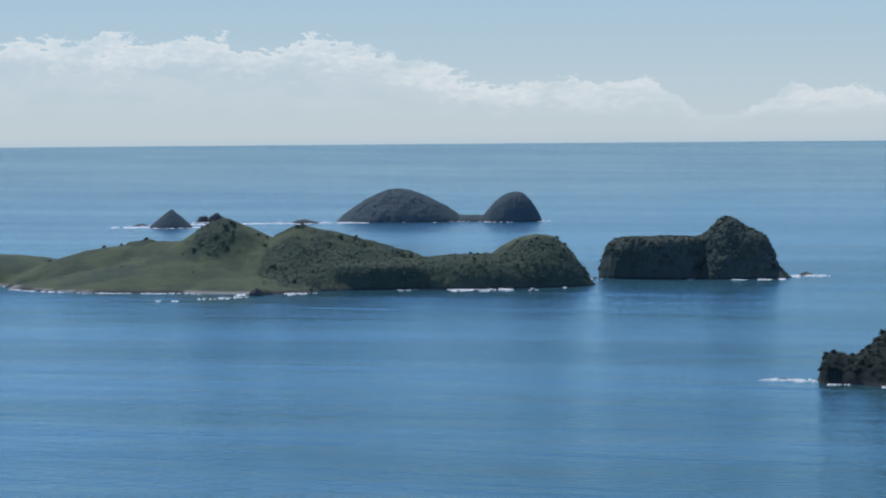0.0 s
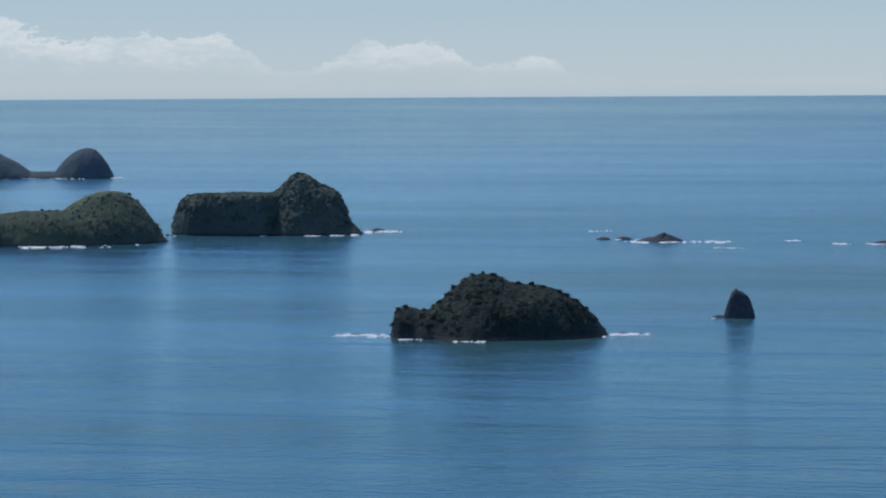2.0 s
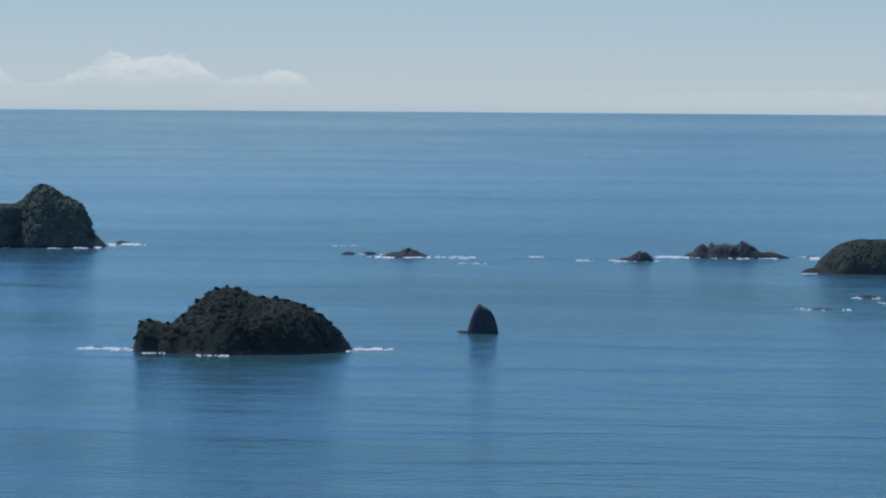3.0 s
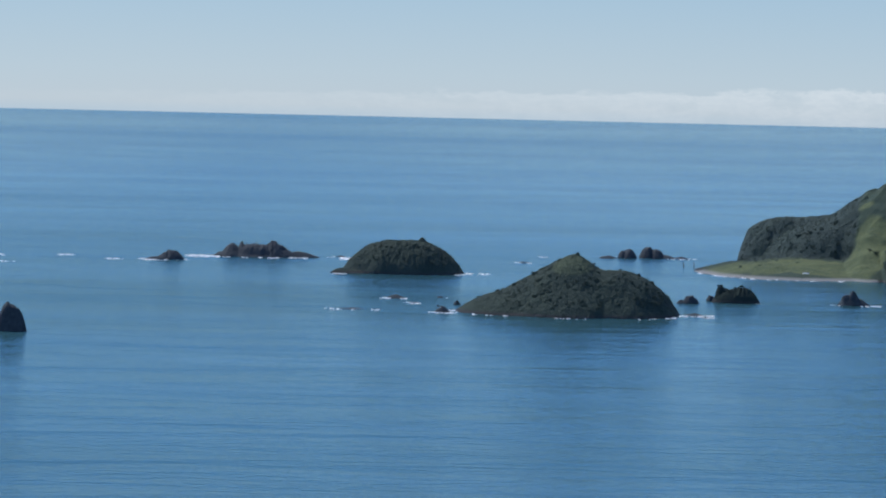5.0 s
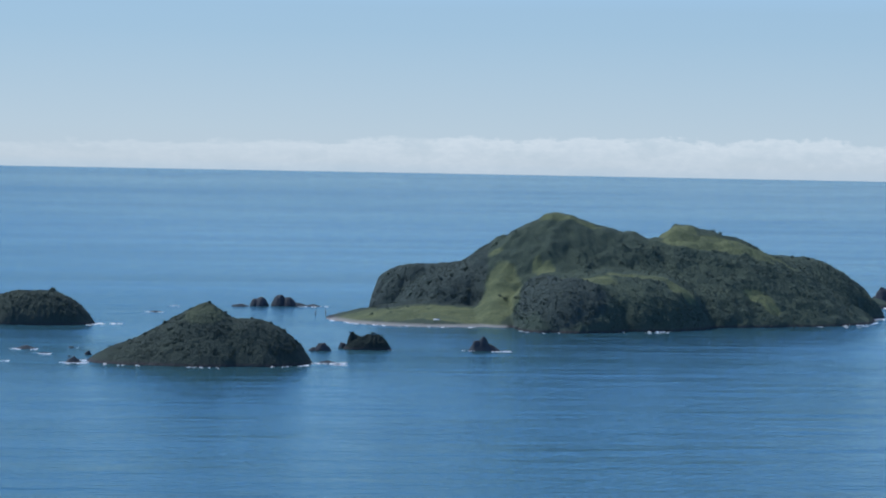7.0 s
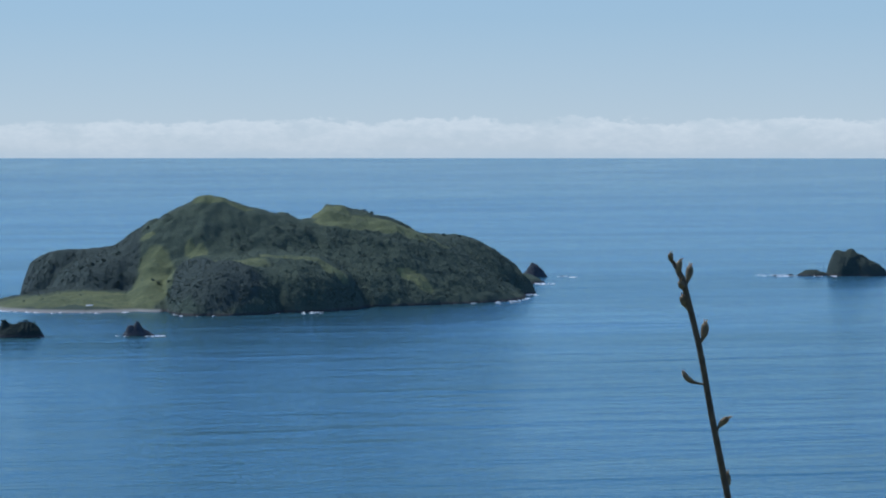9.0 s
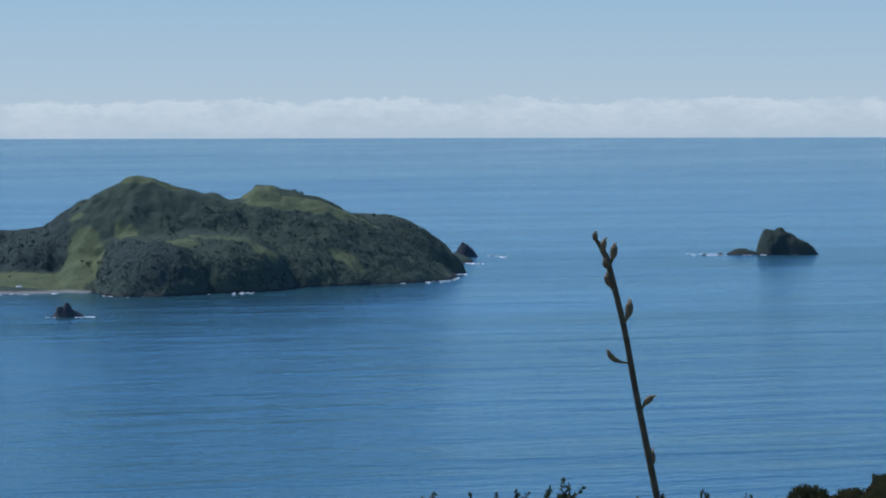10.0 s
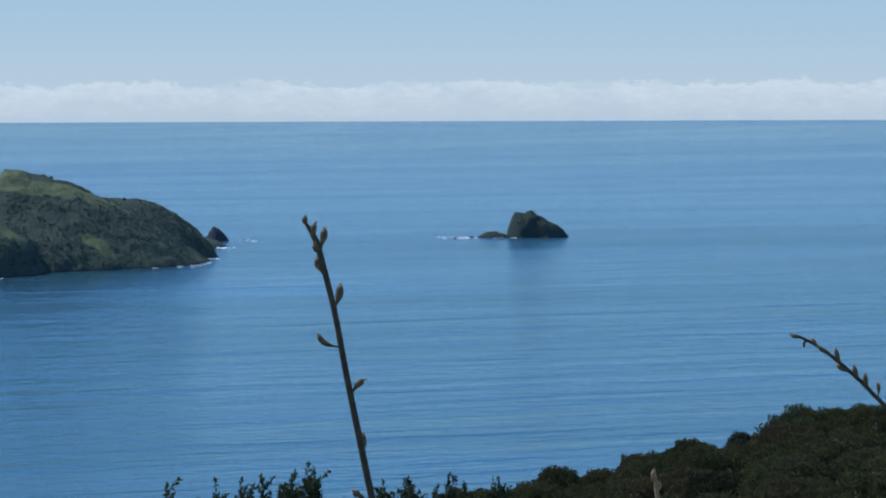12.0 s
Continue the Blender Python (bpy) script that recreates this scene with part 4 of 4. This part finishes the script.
plant_trees(ISLANDS["main"], [(8.75, 1545, 2.4), (8.95, 1545, 2.6), (9.15, 1548, 2.4), (9.4, 1556, 2.6), (10.95, 1546, 2.0), (13.95, 1610, 3.0), (14.08, 1610, 2.6), (14.35, 1622, 2.8), (14.6, 1628, 2.6), (15.05, 1645, 2.8), (15.4, 1655, 2.6), (15.7, 1658, 2.4),
                              (10.15, 1512, 2.2), (10.05, 1516, 2.4), (10.35, 1500, 2.4), (7.7, 1508, 1.8), (8.05, 1505, 1.6)],
            BUSH, "trees on the large island", 480)


# ---------------------------------------------------------------- posts and boat by the grassy flat
def wooden_post(az, d, tall, seed):
    bm = bmesh.new()
    tube_into(bm, [(0, 0, -1.2), (0.02, 0, tall * 0.5), (0.05 * (seed % 3 - 1), 0, tall)], [0.24, 0.22, 0.19], 10)
    me = bpy.data.meshes.new("mooring_post")
    bm.to_mesh(me)
    bm.free()
    me.materials.append(BARK)
    ob = new("mooring_post", me)
    ob.matrix_world = pose(*spot(az, d), 0, 0, 40 * seed)
    tagged(ob, "weathered dark timber post standing in shallow water", "post", "row of posts off the spit")


for k, (az, d, tall) in enumerate(((6.66, 1562, 2.6), (6.85, 1564, 3.2), (7.09, 1566, 2.2), (7.16, 1566, 2.4), (7.24, 1567, 2.1), (7.31, 1567, 2.2), (7.38, 1568, 2.0))):
    wooden_post(az, d, tall * 0.8, k)


def upturned_boat():
    """A small white dinghy lying keel up on the turf."""
    root = new("dinghy")
    bm = bmesh.new()
    n, rings = 9, []
    for i in range(n):
        t = i / (n - 1) * 2 - 1
        w = 0.75 * (1 - abs(t) ** 2.6) ** 0.7 + 0.03
        rings.append([bm.verts.new((t * 1.7, w * math.cos(a), 0.62 * math.sin(a) * (0.55 + 0.45 * w / 0.78))) for a in [math.pi * j / 8 for j in range(9)]])
    for a, b in zip(rings, rings[1:]):
        for j in range(8):
            bm.faces.new((a[j], a[j + 1], b[j + 1], b[j])).smooth = True
    bm.faces.new(rings[0][::-1])
    bm.faces.new(rings[-1])
    white = plain_material("white_boat_paint", (0.74, 0.75, 0.74), (0.82, 0.82, 0.80), 2.0, 0.4)
    part("hull", bm, white, root)
    bm = bmesh.new()
    tube_into(bm, [(-1.6, 0, 0.45), (0, 0, 0.68), (1.6, 0, 0.45)], [0.04, 0.05, 0.04], 6)
    part("keel", bm, BARK, root)
    gm = ISLANDS["main"]
    u, v = gm.local(8.9, 1484)
    x, y = gm.world(u, v)
    root.matrix_world = pose(x, y, float(gm.height(u, v)) - 0.02, 0, 0, -20)
    tagged(root, "small white dinghy lying upturned on the grass", "boat")


upturned_boat()

# ---------------------------------------------------------------- the lookout's own hillside
SKYLINE = ((20.0, -7.6), (21.2, -7.05), (22.6, -6.8), (23.4, -6.62), (24.3, -6.66), (24.8, -6.38), (25.6, -6.08), (26.0, -5.98), (26.6, -6.05), (27.2, -5.78), (28.0, -5.36), (28.6, -5.42), (29.5, -5.3), (32.0, -5.0), (40, -4.6))


def slope_height(az, r):
    base = 78.4 - 0.1 * r - 0.0006 * r * r
    spur = 80 + 132 * math.tan(radians(float(np.interp(az, [p[0] for p in SKYLINE], [p[1] for p in SKYLINE])))) - 2.3
    k = float(np.interp(az, [16.5, 21.0, 45.0, 70.0], [0.0, 1.0, 1.0, 0.0]))
    w = float(np.interp(r, [55, 95, 134, 190], [0.0, 1.0, 1.0, 0.0]))
    z = base + max(0.0, spur - base) * k * w
    behind = float(np.interp(abs(az), [75, 130], [0.0, 1.0]))
    return z * (1 - behind) + (78.4 + 0.02 * r) * behind


def build_hillside():
    azs = list(range(-180, 180, 2))
    rs = [0, 2, 4, 7, 10, 15, 20, 27, 35, 45, 55, 65, 75, 85, 95, 104, 112, 120, 127, 134, 145, 160, 175, 190, 210, 235, 260, 290, 320]
    verts = [(0, 0, 78.4)]
    for r in rs[1:]:
        for a in azs:
            z = slope_height(a, r) + 0.5 * (float(fbm(a / 6.0, r / 9.0, 77, 3)) - 0.5) * min(1, r / 20)
            if r >= 290:
                z = min(z, 2 - (r - 290) * 0.2) if abs(a) < 100 else z * (1 - (r - 290) / 30.0) - 3
            verts.append((r * math.sin(radians(a)), r * math.cos(radians(a)), z))
    n = len(azs)
    faces = [(0, 1 + (i + 1) % n, 1 + i) for i in range(n)]
    for k in range(len(rs) - 2):
        o, p = 1 + k * n, 1 + (k + 1) * n
        faces += [(o + i, o + (i + 1) % n, p + (i + 1) % n, p + i) for i in range(n)]
    m = plain_material("hillside_turf", (0.045, 0.06, 0.022), (0.11, 0.115, 0.045), 1.4, 0.95, 6, 0.8, 0.1)
    ob = new("ground", mesh_of("ground", verts, faces, [m], True))
    tagged(ob, "steep hillside of rough turf and bush above the sea", "hillside", "", "structure")


build_hillside()
SHRUB_LEAF = thin_leaf_material("shrub_leaves", (0.042, 0.047, 0.017), (0.112, 0.118, 0.040), True)
SPRIG_LEAF = thin_leaf_material("sprig_leaves", (0.037, 0.049, 0.020), (0.079, 0.098, 0.032))


def leaf_quads(verts, faces, place, direction, side, length, width):
    """One pointed leaf, folded a little along its midrib."""
    b = len(verts)
    up = direction.cross(side).normalized() * width * 0.25
    for p in (place, place + direction * length * 0.45 + side * width * 0.5 + up, place + direction * length, place + direction * length * 0.45 - side * width * 0.5 + up):
        verts.append(tuple(p))
    faces.append((b, b + 1, b + 2))
    faces.append((b, b + 2, b + 3))


def canopy_shrub(seed, leaves):
    """A rounded shrub, one metre across the radius: stem, limbs and a crown of small leaves in clumps."""
    rng = np.random.default_rng(seed)
    root = new("shrub")
    bm = bmesh.new()
    for k in range(6):
        a = k * 1.05 + rng.uniform(0, 0.6)
        tip = Vector((math.cos(a) * 0.4, math.sin(a) * 0.4, rng.uniform(0.3, 0.6)))
        tube_into(bm, [(0, 0, -0.9), (tip.x * 0.3, tip.y * 0.3, 0.1), tip], [0.06, 0.04, 0.015], 5)
    part("stem", bm, BARK, root)
    verts, faces = [], []
    off = Vector((seed * 1.7, 3.1, 0.4))

    def skin(n):
        return 0.86 + 0.34 * noise.noise(n * 1.5 + off) + 0.20 * noise.noise(n * 3.6 + off)
    core, cf = crown_shape(seed + 900, 2, 0)
    for p in core:
        n = Vector(p).normalized()
        q = n * skin(n) * 0.80
        verts.append((q.x, q.y, q.z * 0.8 + 0.38))
    faces += [tuple(f) for f in cf]
    for k in range(leaves):
        n = Vector(rng.normal(size=3)).normalized()
        n.z = abs(n.z) * 1.1 - 0.25
        n.normalize()
        place = n * skin(n) * rng.uniform(0.78, 1.03)
        place.z = place.z * 0.8 + 0.40
        d = (n * 0.5 + Vector((0, 0, 0.5)) + Vector(rng.normal(size=3)) * 0.5).normalized()
        leaf_quads(verts, faces, place, d, d.cross(Vector(rng.normal(size=3))).normalized(), rng.uniform(0.055, 0.10), rng.uniform(0.035, 0.06))
    child(new("crown", mesh_of("crown", verts, faces, [SHRUB_LEAF], True)), root)
    return root


def plant_spur():
    rng = np.random.default_rng(5)
    models = []
    count = 0
    for row, r0 in enumerate((132, 128.4, 124.8, 121.2, 117.6, 114, 110.4, 106.8, 103)):
        az = 20.6 + 0.35 * (row % 2)
        while az < 30.2:
            r = r0 + rng.uniform(-1.2, 1.2)
            a = az + rng.uniform(-0.25, 0.25)
            size = rng.uniform(1.15, 1.75) if row > 1 else rng.uniform(1.0, 1.35)
            z = slope_height(a, r) + 0.85 - 0.45 * size + rng.uniform(-0.1, 0.2)
            m = pose(*spot(a, r, z + 0.25), rng.uniform(-8, 8), rng.uniform(-8, 8), rng.uniform(0, 360))
            if count < 6:
                t = canopy_shrub(700 + count, 5500)
                t.matrix_basis = m @ Matrix.Diagonal((size, size, size, 1))
                models.append(tagged(t, "dense rounded green shrub on the hillside spur", "shrub", "shrubs on the spur"))
            else:
                t = copy_thing(models[rng.integers(6)], m)
                t.scale = (size, size, size * rng.uniform(0.9, 1.12))
            count += 1
            az += math.degrees(size * (0.8 if row < 2 else 1.15) / r)


plant_spur()


def sprig_shrub(seed, tall, spread, stems):
    """An upright shrub: thin stems, leafy towards their tips."""
    rng = np.random.default_rng(seed)
    root = new("shrub")
    bm = bmesh.new()
    verts, faces = [], []
    for k in range(stems):
        a, q = rng.uniform(0, 6.283), spread * rng.random() ** 0.6
        h = tall * (1 - 0.32 * (q / spread) ** 2) * rng.uniform(0.86, 1.0)
        if k == 0:
            h = tall
        tip = Vector((math.cos(a) * q, math.sin(a) * q, h))
        mid = Vector((tip.x * 0.55, tip.y * 0.55, h * 0.5))
        tube_into(bm, [(tip.x * 0.15, tip.y * 0.15, -0.3), mid, tip], [0.010, 0.007, 0.0025], 5)
        twigs = [(mid.lerp(tip, 0.1), tip)]
        for j in range(7):
            t = rng.uniform(0.25, 0.95)
            foot = mid.lerp(tip, t)
            end = foot + Vector((rng.normal() * 0.07, rng.normal() * 0.07, rng.uniform(0.03, 0.14)))
            tube_into(bm, [foot, foot.lerp(end, 0.5), end], [0.004, 0.003, 0.0015], 4)
            twigs.append((foot, end))
        for foot, end in twigs:
            n = int(14 + 110 * (end - foot).length)
            for j in range(n):
                place = foot.lerp(end, rng.random() ** 0.8)
                d = ((end - foot).normalized() * 0.7 + Vector(rng.normal(size=3)) * 0.6).normalized()
                leaf_quads(verts, faces, place, d, d.cross(Vector(rng.normal(size=3))).normalized(), rng.uniform(0.028, 0.050), rng.uniform(0.015, 0.026))
    part("stem", bm, BARK, root)
    child(new("crown", mesh_of("crown", verts, faces, [SPRIG_LEAF])), root)
    return root


EYE_END = eye_at(0.076)
for k, (az, el, r, spread, stems) in enumerate(((16.15, -6.93, 27, 0.17, 16), (17.05, -6.86, 27, 0.15, 14), (17.6, -6.86, 27.5, 0.15, 15), (18.45, -6.58, 27, 0.21, 30), (18.15, -6.85, 26.5, 0.15, 16), (18.85, -6.66, 27.3, 0.13, 12),
                                                (20.2, -6.92, 28, 0.15, 16), (20.65, -6.84, 28.5, 0.16, 18), (10.55, -7.05, 26, 0.14, 12), (13.6, -7.35, 26, 0.2, 14), (21.3, -6.86, 40, 0.30, 44), (21.7, -6.86, 41, 0.30, 44), (22.25, -6.86, 42, 0.3, 40))):
    p = EYE_END + toward(az, el) * r
    z0 = slope_height(az, r)
    t = sprig_shrub(800 + k, p.z - z0, spread, stems)
    t.matrix_world = pose(p.x, p.y, z0, 0, 0, 50 * k)
    tagged(t, "upright dark-leaved shrub with thin sprigs", "shrub", "shrubs below the lookout")

# ---------------------------------------------------------------- flax flower stalks close by
STEM = plain_material("flax_stem", (0.060, 0.044, 0.022), (0.125, 0.092, 0.045), 60.0, 0.6, 5, 0.4, 0.002)
POD = plain_material("flax_bud", (0.105, 0.078, 0.036), (0.24, 0.170, 0.075), 90.0, 0.55, 5, 0.5, 0.002)
DRY = plain_material("dry_flower", (0.34, 0.20, 0.09), (0.52, 0.34, 0.17), 70.0, 0.7, 5, 0.5, 0.002)


def stalk(anchor_az, anchor_el, r, stem, radii, buds, label, foot=None, material=None):
    """stem: points right and up of the anchor, in metres. buds: foot, knee and tip the same way, and the pod's radius."""
    root = new("flax_stalk")
    base = EYE_END + toward(anchor_az, anchor_el) * r
    ground_z = slope_height(anchor_az, r)
    root.matrix_world = pose(base.x, base.y, base.z, 0, 0, -anchor_az)
    pts = [Vector((x, 0.0, z)) for x, z in stem]
    last, way = pts[-1], (pts[-1] - pts[-3]).normalized()
    n = (ground_z - 0.1 - base.z - last.z) / way.z
    if n > 0:
        pts += [last + way * n * 0.5 + Vector((-0.01 * n, 0.02, 0)), last + way * n + Vector((-0.05 * n, 0.05, 0))]
        radii = list(radii) + [radii[-1] * 1.1, radii[-1] * 1.25]
    bm = bmesh.new()
    tube_into(bm, pts, radii, 12)
    part("stem", bm, material or STEM, root)
    for k, (f, q, t, w) in enumerate(buds):
        a, b, c = (Vector((p[0], 0.004 * (k % 3 - 1) * j, p[1])) for j, p in enumerate((f, q, t)))
        curve = [a.lerp(b, s) * (1 - s) + b.lerp(c, s) * s for s in [i / 9 for i in range(10)]]
        w = w * 1.12
        shape = [0.42, 0.38, 0.40, 0.52, 0.74, 0.94, 1.0, 1.0, 0.92, 0.62]
        bm = bmesh.new()
        tube_into(bm, curve, [w * s for s in shape], 10)
        bud = part("bud", bm, material or POD, root)
        bm = bmesh.new()
        tip = (curve[-1] - curve[-2]).normalized()
        for j in range(3):
            off = Vector((math.cos(j * 2.1), math.sin(j * 2.1), 0.2)) * w * 0.5
            tube_into(bm, [curve[-2], curve[-1] + off * 0.5, curve[-1] + tip * w * 0.9 + off], [w * 0.34, w * 0.28, w * 0.08], 5)
        part("petal_tip", bm, DRY, bud, "pale dry petal tips")
    return tagged(root, label, "flax stalk", "flax stalks at the lookout")


K = 5.0 / 5500


def mm(x, y):
    return ((x - 605) * K, (620 - y) * K)


stalk(19.382, -4.497, 5.0, [mm(*p) for p in ((543, 396), (552, 410), (562, 428), (570, 460), (579, 495), (590, 540), (598, 580), (605, 620), (613, 665), (620, 700), (630, 750), (640, 800), (650, 850), (660, 895))],
      [0.0028, 0.0040, 0.0048, 0.0052, 0.0050, 0.0050, 0.0050, 0.0051, 0.0052, 0.0053, 0.0055, 0.0056, 0.0058, 0.0060],
      [(mm(545, 402), mm(540, 394), mm(541, 384), 0.0042), (mm(560, 432), mm(550, 418), mm(558, 397), 0.0050), (mm(568, 440), mm(574, 425), mm(575, 407), 0.0056), (mm(566, 448), mm(561, 445), mm(558, 432), 0.0050),
       (mm(573, 484), mm(563, 474), mm(562, 458), 0.0052), (mm(593, 542), mm(602, 530), mm(602, 507), 0.0060), (mm(605, 614), mm(572, 614), mm(564, 593), 0.0042), (mm(623, 698), mm(628, 682), mm(643, 674), 0.0048), (mm(638, 802), mm(643, 795), mm(641, 772), 0.0056)],
      "tall brown flax flower stalk with small closed buds")

K2 = 8.0 / 5500


def m2(x, y):
    return ((x - 1480) * K2, (640 - y) * K2)


stalk(28.48, -4.685, 8.0, [m2(*p) for p in ((1399, 594), (1415, 598), (1440, 610), (1462, 624), (1484, 642), (1505, 660), (1525, 678), (1546, 700), (1568, 722), (1600, 760), (1630, 802))],
      [0.0028, 0.0036, 0.0042, 0.0046, 0.0048, 0.0050, 0.0052, 0.0054, 0.0056, 0.006, 0.0066],
      [(m2(1418, 600), m2(1410, 600), m2(1402, 596), 0.0045), (m2(1432, 606), m2(1422, 606), m2(1424, 616), 0.0036), (m2(1452, 617), m2(1442, 612), m2(1438, 602), 0.0050), (m2(1470, 630), m2(1456, 624), m2(1450, 616), 0.0050),
       (m2(1490, 648), m2(1482, 634), m2(1479, 620), 0.0055), (m2(1503, 660), m2(1492, 658), m2(1482, 648), 0.0055), (m2(1522, 676), m2(1514, 664), m2(1511, 650), 0.0058), (m2(1537, 690), m2(1531, 680), m2(1530, 664), 0.0062), (m2(1552, 706), m2(1556, 690), m2(1552, 680), 0.0050)],
      "leaning flax flower stalk lined with pointed green buds")

K3 = 7.0 / 5500


def m3(x, y):
    return ((x - 1160) * K3, (860 - y) * K3)


stalk(25.17, -6.98, 7.0, [m3(*p) for p in ((1157, 836), (1160, 850), (1162, 868), (1165, 890))], [0.003, 0.0045, 0.005, 0.005],
      [(m3(1160, 856), m3(1156, 850), m3(1157, 834), 0.0055), (m3(1162, 872), m3(1168, 868), m3(1167, 856), 0.0050)], "short dry flax stalk tip with tan husks", None, DRY)
stalk(19.64, -7.13, 5.2, [((x - 632) * K, (876 - y) * K) for x, y in ((632, 874), (640, 882), (650, 896), (662, 915))], [0.003, 0.004, 0.0045, 0.005],
      [((0.008, -0.006), (0.002, -0.002), (-0.004, 0.004), 0.0055)], "tip of a low flax stalk with one open bud")
